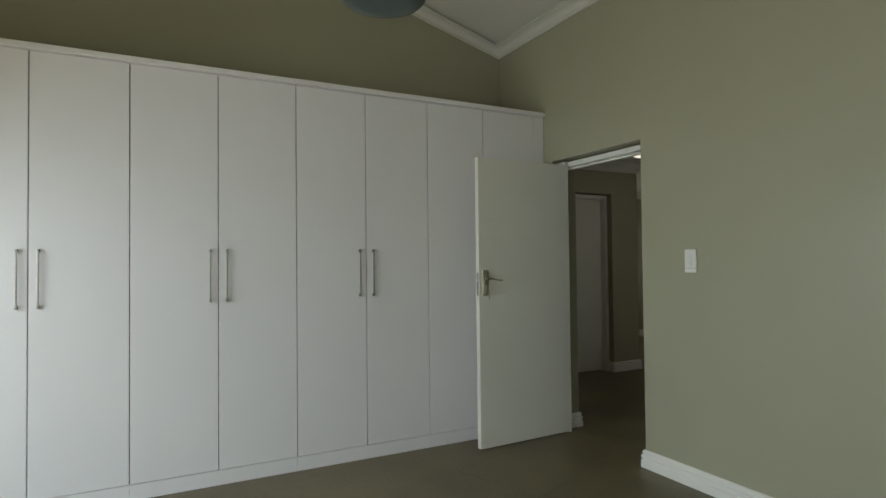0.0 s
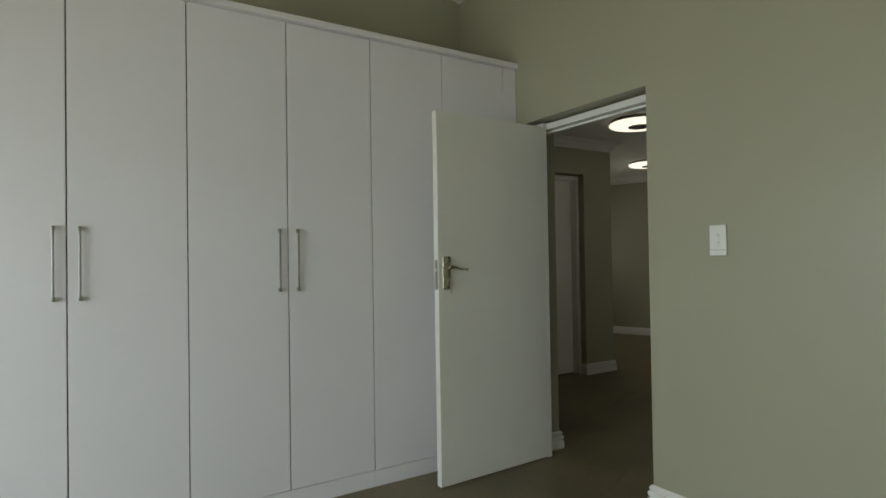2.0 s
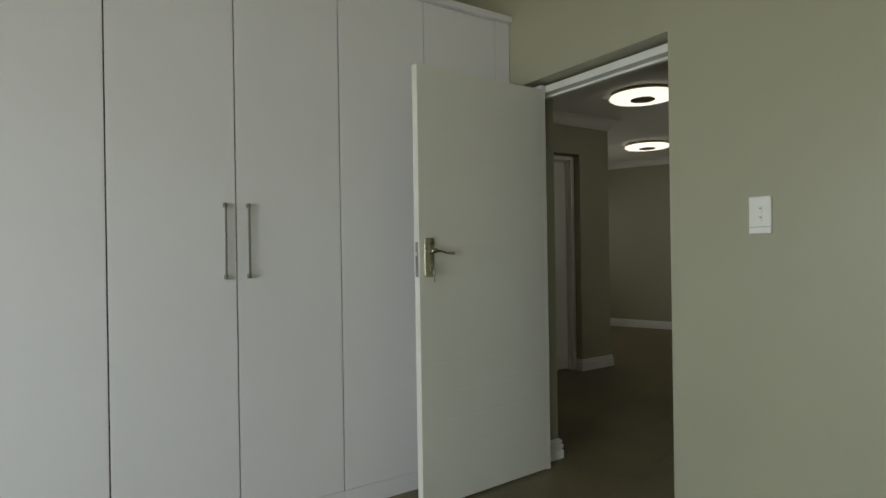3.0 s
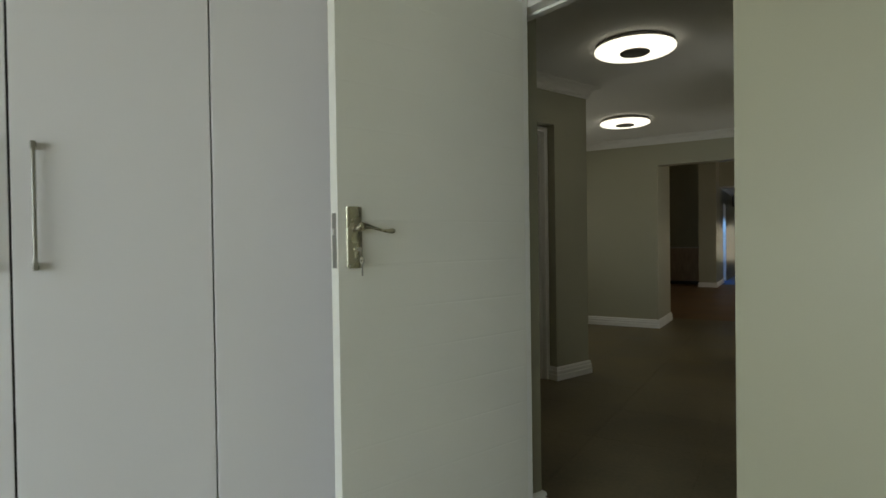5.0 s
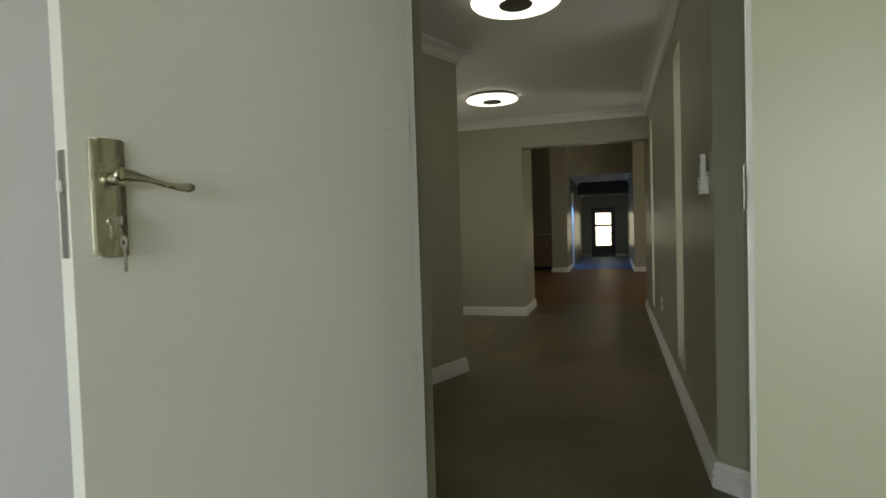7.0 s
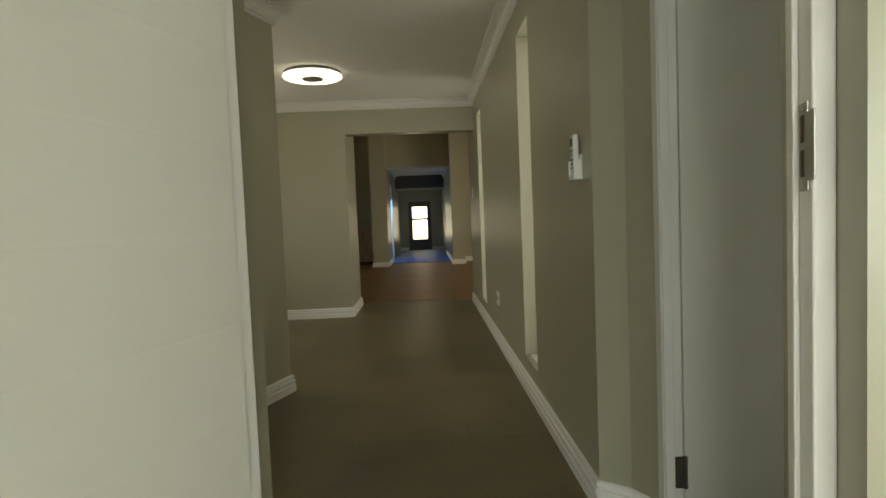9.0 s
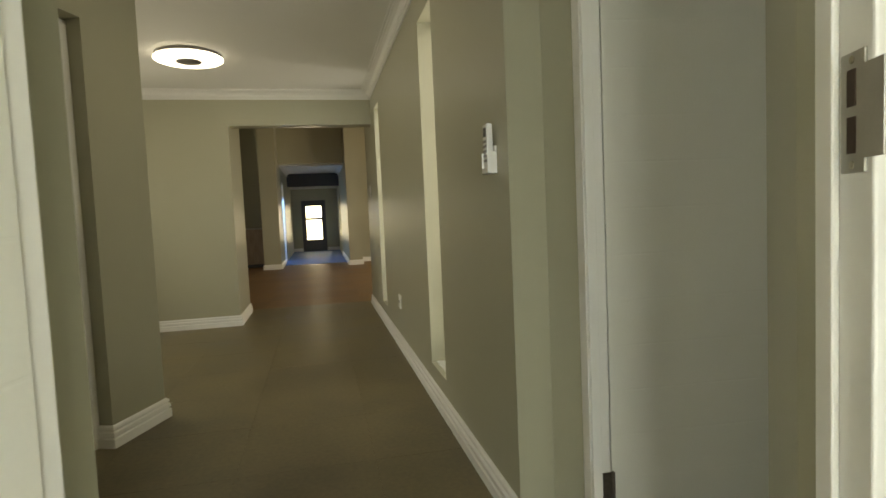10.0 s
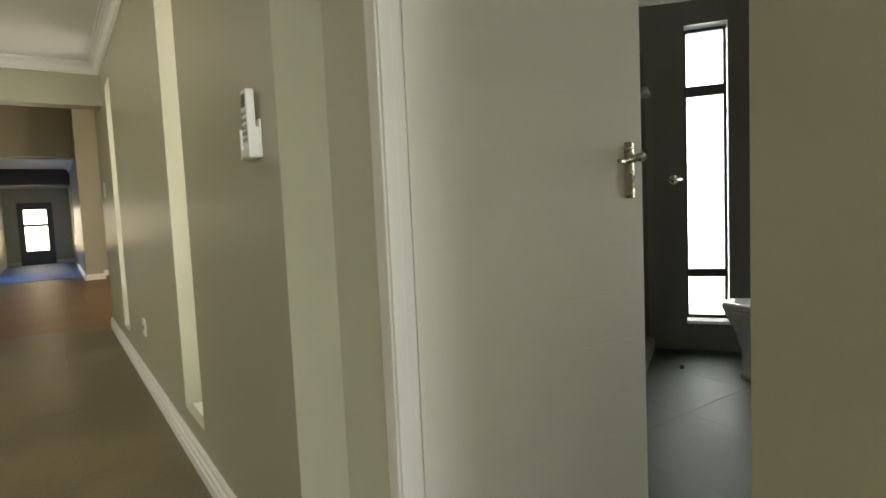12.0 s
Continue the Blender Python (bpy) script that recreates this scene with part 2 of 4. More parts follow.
# Lamp in an added, unseen slit, aimed to brighten the bathroom door leaf.
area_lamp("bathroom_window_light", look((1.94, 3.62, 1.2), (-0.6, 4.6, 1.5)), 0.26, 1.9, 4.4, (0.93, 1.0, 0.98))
# Warm fill for the living room, in a side window that is added.
area_lamp("added_living_light", look((2.3, 13.2, 1.5), (-2, 13.0, 0.3)), 2.4, 1.8, 34, (1.0, 0.88, 0.70))
# Saturated blue lamp added behind the doorway to tint the far floor.
area_lamp("added_blue_floor_light", look((-3.02, 18.2, 1.25), (-2.0, 18.7, 0.3)), 0.7, 1.0, 6.5, (0.22, 0.47, 1.0))
# Weak warm lamp added for the orange patches on the passage walls.
area_lamp("added_warm_light", look((-1.14, 20.6, 1.2), (-2.7, 20.3, 0.9)), 0.8, 1.2, 0.6, (1.0, 0.75, 0.45))

# ---- large structure ----
CZ = 2.44          # passage ceiling
HEAD = 2.085       # heads of doors and openings
EAVE, PITCH, RIDGE = 3.22, 0.28, -2.45




def setting(name, bm, mats, label, category, m=None):
    return thing(name, bm, mats, label, category, m, kind="structure")


# ground outside
bm = BM()
lathe(bm, [(0, -0.25), (30, -0.25), (900, -0.25)], n=48)
setting("ground", bm, GROUND, "dry garden soil round the house", "ground")

# bedroom walls
bm = BM()
prism(bm, [(-1.05, -0.066), (-0.09, -0.066), (-0.09, 0.16), (-1.05, 0.16)], 0, 3.6)
prism(bm, [(0.803, -0.066), (4.85, -0.066), (4.85, 0.22), (1.05, 0.22), (1.05, 0.332), (0.819, 0.332), (0.777, 0.153), (0.777, 0.107), (0.803, 0.107)], 0, 3.6)
prism(bm, [(-0.09, -0.066), (0.803, -0.066), (0.803, 0.106), (0.776, 0.106), (0.776, 0.16), (-0.09, 0.16)], HEAD, 3.6)
prism(bm, [(-2.6, 0.0), (-1.05, 0.0), (-1.05, 0.16), (-2.6, 0.16)], 0, 2.6)
setting("wall_bedroom_door", bm, WALL, "sage green painted wall with a doorway", "wall", BED)
bm = BM()
prism(bm, [(-1.05, -5.1), (-0.83, -5.1), (-0.83, -0.05), (-1.05, -0.05)], 0, 4.2)
setting("wall_bedroom_wardrobe", bm, WALL, "sage green gable wall behind the wardrobe", "wall", BED)
bm = BM()
X0, X1, Z0, Z1 = BED_WIN
prism(bm, [(-0.83, -5.1), (X0, -5.1), (X0, -4.85), (-0.83, -4.85)], 0, 4.2)
prism(bm, [(X1, -5.1), (4.85, -5.1), (4.85, -4.85), (X1, -4.85)], 0, 4.2)
prism(bm, [(X0, -5.1), (X1, -5.1), (X1, -4.85), (X0, -4.85)], 0, Z0)
prism(bm, [(X0, -5.1), (X1, -5.1), (X1, -4.85), (X0, -4.85)], Z1, 4.2)
setting("wall_bedroom_back", bm, WALL, "sage green painted wall with a wide window", "wall", BED)
bm = BM()
prism(bm, [(4.6, -4.85), (4.85, -4.85), (4.85, -0.05), (4.6, -0.05)], 0, 4.2)
setting("wall_bedroom_side", bm, WALL, "sage green painted bedroom wall", "wall", BED)
bm = BM()
for side in (1, -1):
    ys = (-0.05, RIDGE) if side > 0 else (RIDGE, -4.85)
    zs = (EAVE, EAVE + PITCH * 2.4) if side > 0 else (EAVE + PITCH * 2.4, EAVE)
    vs = [bm.verts.new((x, y, z + dz)) for dz in (0, 0.1) for x, y, z in ((-0.95, ys[0], zs[0]), (4.75, ys[0], zs[0]), (4.75, ys[1], zs[1]), (-0.95, ys[1], zs[1]))]
    for f in ((3, 2, 1, 0), (4, 5, 6, 7), (0, 1, 5, 4), (1, 2, 6, 5), (2, 3, 7, 6), (3, 0, 4, 7)):
        bm.faces.new([vs[i] for i in f])
setting("ceiling_bedroom", bm, CEIL, "white vaulted bedroom ceiling", "ceiling", BED)


def window_unit(name, label, w, z0, z1, bars, m, glass=GLASS, sill=True, frame_w=0.045):
    """A framed window across x, centred, with its panes between horizontal bars; y points out."""
    top = thing(name, None, None, label, "window", m, kind="structure")
    bm = BM()
    box(bm, -w / 2, -w / 2 + frame_w, 0, 0.05, z0, z1, 0.004)
    box(bm, w / 2 - frame_w, w / 2, 0, 0.05, z0, z1, 0.004)
    box(bm, -w / 2 + frame_w, w / 2 - frame_w, 0, 0.05, z0, z0 + frame_w, 0.004)
    box(bm, -w / 2 + frame_w, w / 2 - frame_w, 0, 0.05, z1 - frame_w, z1, 0.004)
    part("window_frame", bm, ALU, top)
    zs = [z0 + frame_w]
    for b0, b1 in bars:
        bm = BM()
        box(bm, -w / 2 + frame_w, w / 2 - frame_w, 0.002, 0.048, b0, b1, 0.004)
        part("transom", bm, ALU, top)
        zs += [b0, b1]
    zs.append(z1 - frame_w)
    for a, b in zip(zs[::2], zs[1::2]):
        bm = BM()
        box(bm, -w / 2 + frame_w, w / 2 - frame_w, 0.022, 0.026, a, b)
        part("pane", bm, glass, top).visible_shadow = False
    if sill:
        bm = BM()
        box(bm, -w / 2 + 0.002, w / 2 - 0.002, -0.13, -0.002, z0 - 0.018, z0 + 0.004, 0.004)
        part("window_sill", bm, SILL, top, "white painted sill")
    return top


window_unit("window_1", "wide charcoal aluminium bedroom window", 3.58, 0.255, 2.145, [(0.9, 0.95)], BED @ pose(2.05, -4.98, 0, 0, 0, 180), sill=False)

# passage walls
bm = BM()
SL = ((6.02, 6.40), (8.60, 8.98))
SZ0, SZ1 = 0.205, 2.18
ys = [5.09, SL[0][0], SL[0][1], SL[1][0], SL[1][1], 10.22]
for a, b, gap in zip(ys, ys[1:], (0, 1, 0, 1, 0)):
    q = [(-1.25, a), (-1.0, a), (-1.0, b), (-1.25, b)]
    if gap:
        prism(bm, q, 0, SZ0)
        prism(bm, q, SZ1, 2.6)
    else:
        prism(bm, q, 0, 2.6)
prism(bm, [(-1.25, 4.905), (-1.157, 4.83), (-1.085, 5.072), (-1.0, 5.08), (-1.0, 5.09), (-1.25, 5.09)], 0, 2.6)
setting("wall_passage_windows", bm, WALL, "sage green passage wall with two slit windows", "wall")
for i, (a, b) in enumerate(SL):
    window_unit("window_%d" % (i + 2), "tall narrow slit window with a white sill", b - a, SZ0 + 0.003, SZ1 - 0.003, [(0.55, 0.6), (1.78, 1.83)],
                pose(-1.09, (a + b) / 2, 0, 0, 0, -90), sill=True)
bm = BM()
BD0, BD1 = -0.14, 0.846
prism(bm, [(0, BD1), (0.14, BD1), (0.14, 1.17), (-0.018, 1.195), (-0.068, 0.948)], 0, 2.6)
prism(bm, [(0, BD0), (0.14, BD0), (0.14, BD1), (0, BD1)], HEAD, 2.6)
setting("wall_bathroom_door", bm, WALL, "sage green wall round the bathroom doorway", "wall", BATHWALL)
bm = BM()
prism(bm, [(-4.6, 9.36), (-2.72, 9.36), (-2.72, 10.22), (-4.6, 10.22)], 0, 3.7)
prism(bm, [(-2.72, 9.36), (-1.25, 9.36), (-1.25, 9.56), (-2.72, 9.56)], HEAD, 3.7)
prism(bm, [(-1.25, 9.36), (-1.0, 9.36), (-1.0, 10.22), (-1.25, 10.22)], 2.6, 3.7)
setting("wall_passage_end", bm, WALL, "sage green wall with a wide flat opening", "wall")
for a, b in ((-6.2, -4.6), (-1.0, 2.6)):
    bm = BM()
    prism(bm, [(a, 9.97), (b, 9.97), (b, 10.218), (a, 10.218)], 0, 3.7)
    setting("wall_living_front", bm, WALL, "sage green living room wall beside the opening", "wall")
bm = BM()
LD0, LD1 = 1.12, 1.96
prism(bm, [(-1.75, 0.16), (-1.555, 0.16), (-1.555, LD0), (-1.75, LD0)], 0, 2.6)
prism(bm, [(-1.75, LD1), (-1.555, LD1), (-1.555, 2.37), (-3.6, 2.37), (-3.6, 2.17), (-1.75, 2.17)], 0, 2.6)
prism(bm, [(-1.75, LD0), (-1.555, LD0), (-1.555, LD1), (-1.75, LD1)], HEAD, 2.6)
prism(bm, [(-2.6, 0.18), (-2.4, 0.18), (-2.4, 2.17), (-2.6, 2.17)], 0, 2.6)
setting("wall_lobby", bm, WALL, "sage green lobby wall with a recessed doorway", "wall", BED)
bm = BM()
# Opening out of view, added to let light onto the facing wall.
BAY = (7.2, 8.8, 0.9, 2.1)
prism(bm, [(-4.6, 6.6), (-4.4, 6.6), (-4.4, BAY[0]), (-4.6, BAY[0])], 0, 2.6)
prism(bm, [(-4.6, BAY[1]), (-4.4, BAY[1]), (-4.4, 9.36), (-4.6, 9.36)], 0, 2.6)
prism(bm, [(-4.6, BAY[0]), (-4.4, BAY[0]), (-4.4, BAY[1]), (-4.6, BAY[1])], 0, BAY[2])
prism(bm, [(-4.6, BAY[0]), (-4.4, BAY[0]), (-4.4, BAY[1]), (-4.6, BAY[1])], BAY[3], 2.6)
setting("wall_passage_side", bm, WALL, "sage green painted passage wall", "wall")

window_unit("window_8", "unseen charcoal aluminium window in the passage bay", 1.59, 0.905, 2.095, [], pose(-4.5, 8.0, 0, 0, 0, 90), sill=True)


def in_bed(x, y):
    v = BED @ Vector((x, y, 0))
    return (v.x, v.y)


bm = BM()
prism(bm, [in_bed(-2.7, 0.06), in_bed(1.2, 0.06), (-1.05, 4.2), (-1.05, 9.5), (-4.7, 9.5), (-4.7, 6.3)], CZ, CZ + 0.1)
setting("ceiling_passage", bm, CEIL, "flat white passage ceiling", "ceiling")

# bathroom shell: an outward curved wall with a slit window and an added unseen one
CX, CY, CR = 0.505, 4.735, 1.78
WA, WB = radians(29.5), radians(38.1)


def arc(a, r=CR):
    return (CX + r * math.cos(a), CY + r * math.sin(a))


bm = BM()
# WC to WD is the added slit, out of view, that lights the door.
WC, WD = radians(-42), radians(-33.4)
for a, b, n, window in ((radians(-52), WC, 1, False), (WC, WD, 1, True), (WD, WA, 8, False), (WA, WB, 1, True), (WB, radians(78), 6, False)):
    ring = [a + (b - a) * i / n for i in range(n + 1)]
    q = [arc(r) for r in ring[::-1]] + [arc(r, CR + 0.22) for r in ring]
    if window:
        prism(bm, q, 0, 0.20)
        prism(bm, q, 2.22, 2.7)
    else:
        prism(bm, q, 0, 2.7)
setting("wall_bathroom_curved", bm, BATH_WALL, "curved charcoal tiled bathroom wall", "wall")
# Unseen near wall, sage instead of charcoal to bounce light onto the door.
bm = BM()
p, q = arc(radians(-52)), arc(radians(78))
prism(bm, [(-1.13, 3.68), (p[0], p[1] - 0.12), p, (-1.13, 3.82)], 0, 2.7)
setting("wall_bathroom_near", bm, WALL, "unseen bathroom wall in sage green that bounces light", "wall")
bm = BM()
prism(bm, [(-0.995, 5.20), q, (q[0], q[1] + 0.2), (-0.995, 5.40)], 0, 2.7)
setting("wall_bathroom_shower", bm, BATH_WALL, "charcoal tiled shower wall", "wall")
bm = BM()
prism(bm, [(-1.15, 3.75), (2.6, 2.9), (2.6, 6.8), (-0.99, 6.8), (-0.99, 5.1)], 2.47, 2.56)
setting("ceiling_bathroom", bm, CEIL, "flat white bathroom ceiling", "ceiling")
# The first of the two is unseen, added to carry the extra lamp.
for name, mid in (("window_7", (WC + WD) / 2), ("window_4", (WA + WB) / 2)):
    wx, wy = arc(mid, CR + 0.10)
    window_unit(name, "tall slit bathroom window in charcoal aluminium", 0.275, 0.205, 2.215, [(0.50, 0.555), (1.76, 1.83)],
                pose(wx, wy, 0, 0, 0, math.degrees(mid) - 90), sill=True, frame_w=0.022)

# living room beyond and the far passage
bm = BM()
prism(bm, [(-3.10, 16.2), (-2.73, 16.2), (-2.73, 17.3), (-3.10, 17.3)], 0, 3.7)
prism(bm, [(-2.95, 17.3), (-2.73, 17.3), (-2.73, 17.8), (-2.95, 17.8)], 0, 2.6)
prism(bm, [(-2.95, 18.6), (-2.73, 18.6), (-2.73, 23.0), (-2.95, 23.0)], 0, 2.6)
prism(bm, [(-2.95, 17.8), (-2.73, 17.8), (-2.73, 18.6), (-2.95, 18.6)], 2.05, 2.6)
setting("wall_far_passage_side", bm, WALL, "sage green pillar and passage wall", "wall")
bm = BM()
prism(bm, [(-1.21, 16.2), (-0.92, 16.2), (-0.92, 17.0), (2.6, 17.0), (2.6, 17.2), (-0.98, 17.2), (-0.98, 20.2), (-1.21, 20.2)], 0, 3.7)
prism(bm, [(-1.21, 21.0), (-0.98, 21.0), (-0.98, 23.0), (-1.21, 23.0)], 0, 2.6)
# Opening made up to hold the warm lamp.
prism(bm, [(-1.21, 20.2), (-0.98, 20.2), (-0.98, 21.0), (-1.21, 21.0)], 0, 0.55)
prism(bm, [(-1.21, 20.2), (-0.98, 20.2), (-0.98, 21.0), (-1.21, 21.0)], 1.85, 2.6)
setting("wall_far_passage_right", bm, WALL, "sage green pillar and recessed wall", "wall")
bm = BM()
prism(bm, [(-2.73, 16.95), (-1.21, 16.95), (-1.21, 17.15), (-2.73, 17.15)], 2.40, 3.7)
setting("wall_above_far_passage", bm, WALL, "sage green wall above the far passage", "wall")
bm = BM()
prism(bm, [(-2.73, 20.6), (-1.21, 20.6), (-1.21, 20.85), (-2.73, 20.85)], 2.08, 2.5)
setting("trim_bulkhead", bm, BEAM, "dark bulkhead across the far passage", "bulkhead")
bm = BM()
prism(bm, [(-6.2, 17.6), (-2.951, 17.6), (-2.951, 17.8), (-6.2, 17.8)], 0, 3.7)
prism(bm, [(-6.2, 10.22), (-6.0, 10.22), (-6.0, 17.6), (-6.2, 17.6)], 0, 3.7)
prism(bm, [(2.4, 10.22), (2.6, 10.22), (2.6, 11.9), (2.4, 11.9)], 0, 3.7)
prism(bm, [(2.4, 14.5), (2.6, 14.5), (2.6, 17.0), (2.4, 17.0)], 0, 3.7)
# Gap for the added side window, out of view.
prism(bm, [(2.4, 11.9), (2.6, 11.9), (2.6, 14.5), (2.4, 14.5)], 0, 0.5)
prism(bm, [(2.4, 11.9), (2.6, 11.9), (2.6, 14.5), (2.4, 14.5)], 2.5, 3.7)
setting("wall_living", bm, WALL, "sage green living room walls", "wall")
# Unseen window, added only as the source of the room's fill light.
window_unit("window_5", "unseen wide aluminium window added to light the living room", 2.56, 0.52, 2.48, [(1.5, 1.55)], pose(2.5, 13.2, 0, 0, 0, -90), sill=False)
bm = BM()
EW0, EW1, EZ0, EZ1 = -2.42, -1.62, 0.06, 1.72
prism(bm, [(-2.73, 22.8), (EW0, 22.8), (EW0, 23.0), (-2.73, 23.0)], 0, 2.5)
prism(bm, [(EW1, 22.8), (-1.21, 22.8), (-1.21, 23.0), (EW1, 23.0)], 0, 2.5)
prism(bm, [(EW0, 22.8), (EW1, 22.8), (EW1, 23.0), (EW0, 23.0)], EZ1, 2.5)
setting("wall_far_end", bm, WALL, "end wall of the far passage", "wall")
bm = BM()
prism(bm, [(-2.9, 17.0), (-1.05, 17.0), (-1.05, 20.7), (-2.9, 20.7)], 2.46, 2.56)
prism(bm, [(-2.9, 20.7), (-1.05, 20.7), (-1.05, 23.0), (-2.9, 23.0)], 2.18, 2.28)
setting("ceiling_far_passage", bm, CEIL, "white ceiling of the far passage", "ceiling")
bm = BM()
prism(bm, [(-6.2, 9.4), (2.6, 9.4), (2.6, 17.8), (-6.2, 17.8)], 3.6, 3.7)
setting("ceiling_living", bm, CEIL, "high white living room ceiling", "ceiling")

# mouldings
BASE = [(0.0, 0.0), (0.022, 0.0), (0.022, 0.045), (0.0145, 0.051), (0.0145, 0.055), (0.0205, 0.059), (0.0205, 0.077), (0.0115, 0.083), (0.0115, 0.087), (0.0165, 0.091), (0.0135, 0.103), (0.006, 0.11), (0.0, 0.11)]
COVE = [(0.0, 0.0), (0.0, -0.092), (0.012, -0.092), (0.012, -0.078), (0.022, -0.074), (0.026, -0.05), (0.04, -0.03), (0.06, -0.02), (0.072, -0.018), (0.074, -0.01), (0.09, -0.01), (0.09, 0.0)]


def baseboard(pts, m=None):
    bm = BM()
    sweep(bm, BASE, [(x, y, 0.0) for x, y in pts])
    return setting("baseboard", bm, TRIM, "white moulded skirting board", "skirting board", m)


def cornice(pts, z, m=None, scale=1.0):
    bm = BM()
    sweep(bm, [(o * scale, u * scale) for o, u in COVE], [(p[0], p[1], p[2] if len(p) > 2 else z) for p in pts])
    return setting("trim_cornice", bm, CEIL, "white moulded plaster cornice", "cornice", m)


baseboard([(0.803, 0.019), (0.803, -0.066), (4.6, -0.066), (4.6, -4.85), (-0.83, -4.85)], BED)
baseboard([(-0.09, 0.016), (-0.09, 0.16), (-1.555, 0.16), (-1.555, LD0), (-1.625, LD0)], BED)
baseboard([(-1.625, LD1), (-1.555, LD1), (-1.555, 2.37), (-3.0, 2.37)], BED)
baseboard([(-4.4, 7.0), (-4.4, 9.36), (-2.72, 9.36), (-2.72, 10.22), (-4.6, 10.22)])
baseboard([(-1.25, 10.22), (-1.25, 4.905), (-1.157, 4.83), (-1.116, 4.762)])
baseboard([(-3.10, 17.2), (-3.10, 16.2), (-2.73, 16.2), (-2.73, 17.8)])
baseboard([(-1.21, 20.0), (-1.21, 16.2), (-0.92, 16.2), (-0.92, 17.0), (2.4, 17.0)])
baseboard([(-2.73, 22.8), (EW0, 22.8)])
baseboard([(EW1, 22.8), (-1.21, 22.8)])
cornice([(-4.4, 6.9), (-4.4, 9.36), (-1.25, 9.36), (-1.25, 4.905), (-1.157, 4.83), (-1.104, 4.74), (-1.189, 3.87)], CZ)
cornice([(0.801, 0.162), (-1.555, 0.162), (-1.555, 2.37), (-3.2, 2.37)], CZ, BED)
cornice([(-0.83, -4.85, EAVE), (-0.83, RIDGE, EAVE + PITCH * 2.4), (-0.83, -0.066, EAVE), (4.6, -0.066, EAVE)], EAVE, BED)
cornice([arc(radians(78 - i * 6)) for i in range(22)], 2.47)
cornice([(-2.73, 17.15), (-2.73, 20.6)], 2.46)
cornice([(-1.21, 20.6), (-1.21, 17.15), (-2.73, 17.15)], 2.46)
cornice([(-2.73, 20.85), (-2.73, 22.8), (-1.21, 22.8), (-1.21, 20.85)], 2.18, scale=0.8)


# ---- doors ----


def leaf_mesh(w, h, t, grooves, margin):
    """A door leaf hinged at the origin, along +x, thickness along y, with shallow grooves across both faces."""
    bm = BM()
    d = 0.0005
    zs = [0.0]
    for g in grooves:
        zs += [g - 0.005, g, g + 0.005]
    zs.append(h)
    xs = [0.0, margin, w - margin, w]
    for side in (0, 1):
        grid = {}
        for i, x in enumerate(xs):
            for k, z in enumerate(zs):
                sunk = d if (0 < k < len(zs) - 1 and (k - 1) % 3 == 1 and 0 < i < 3) else 0
                grid[i, k] = bm.verts.new((x, sunk if side == 0 else t - sunk, z))
        for i in range(3):
            for k in range(len(zs) - 1):
                q = (grid[i, k], grid[i + 1, k], grid[i + 1, k + 1], grid[i, k + 1])
                bm.faces.new(q if side == 0 else q[::-1])
        if side == 0:
            first = grid
        else:
            for k in range(len(zs) - 1):
                bm.faces.new((first[0, k], first[0, k + 1], grid[0, k + 1], grid[0, k]))
                bm.faces.new((first[3, k + 1], first[3, k], grid[3, k], grid[3, k + 1]))
            for i in range(3):
                bm.faces.new((first[i, 0], grid[i, 0], grid[i + 1, 0], first[i + 1, 0]))
                e = len(zs) - 1
                bm.faces.new((first[i + 1, e], grid[i + 1, e], grid[i, e], first[i, e]))
    return bm


GROOVES = [0.12 + 0.1355 * i for i in range(14)]


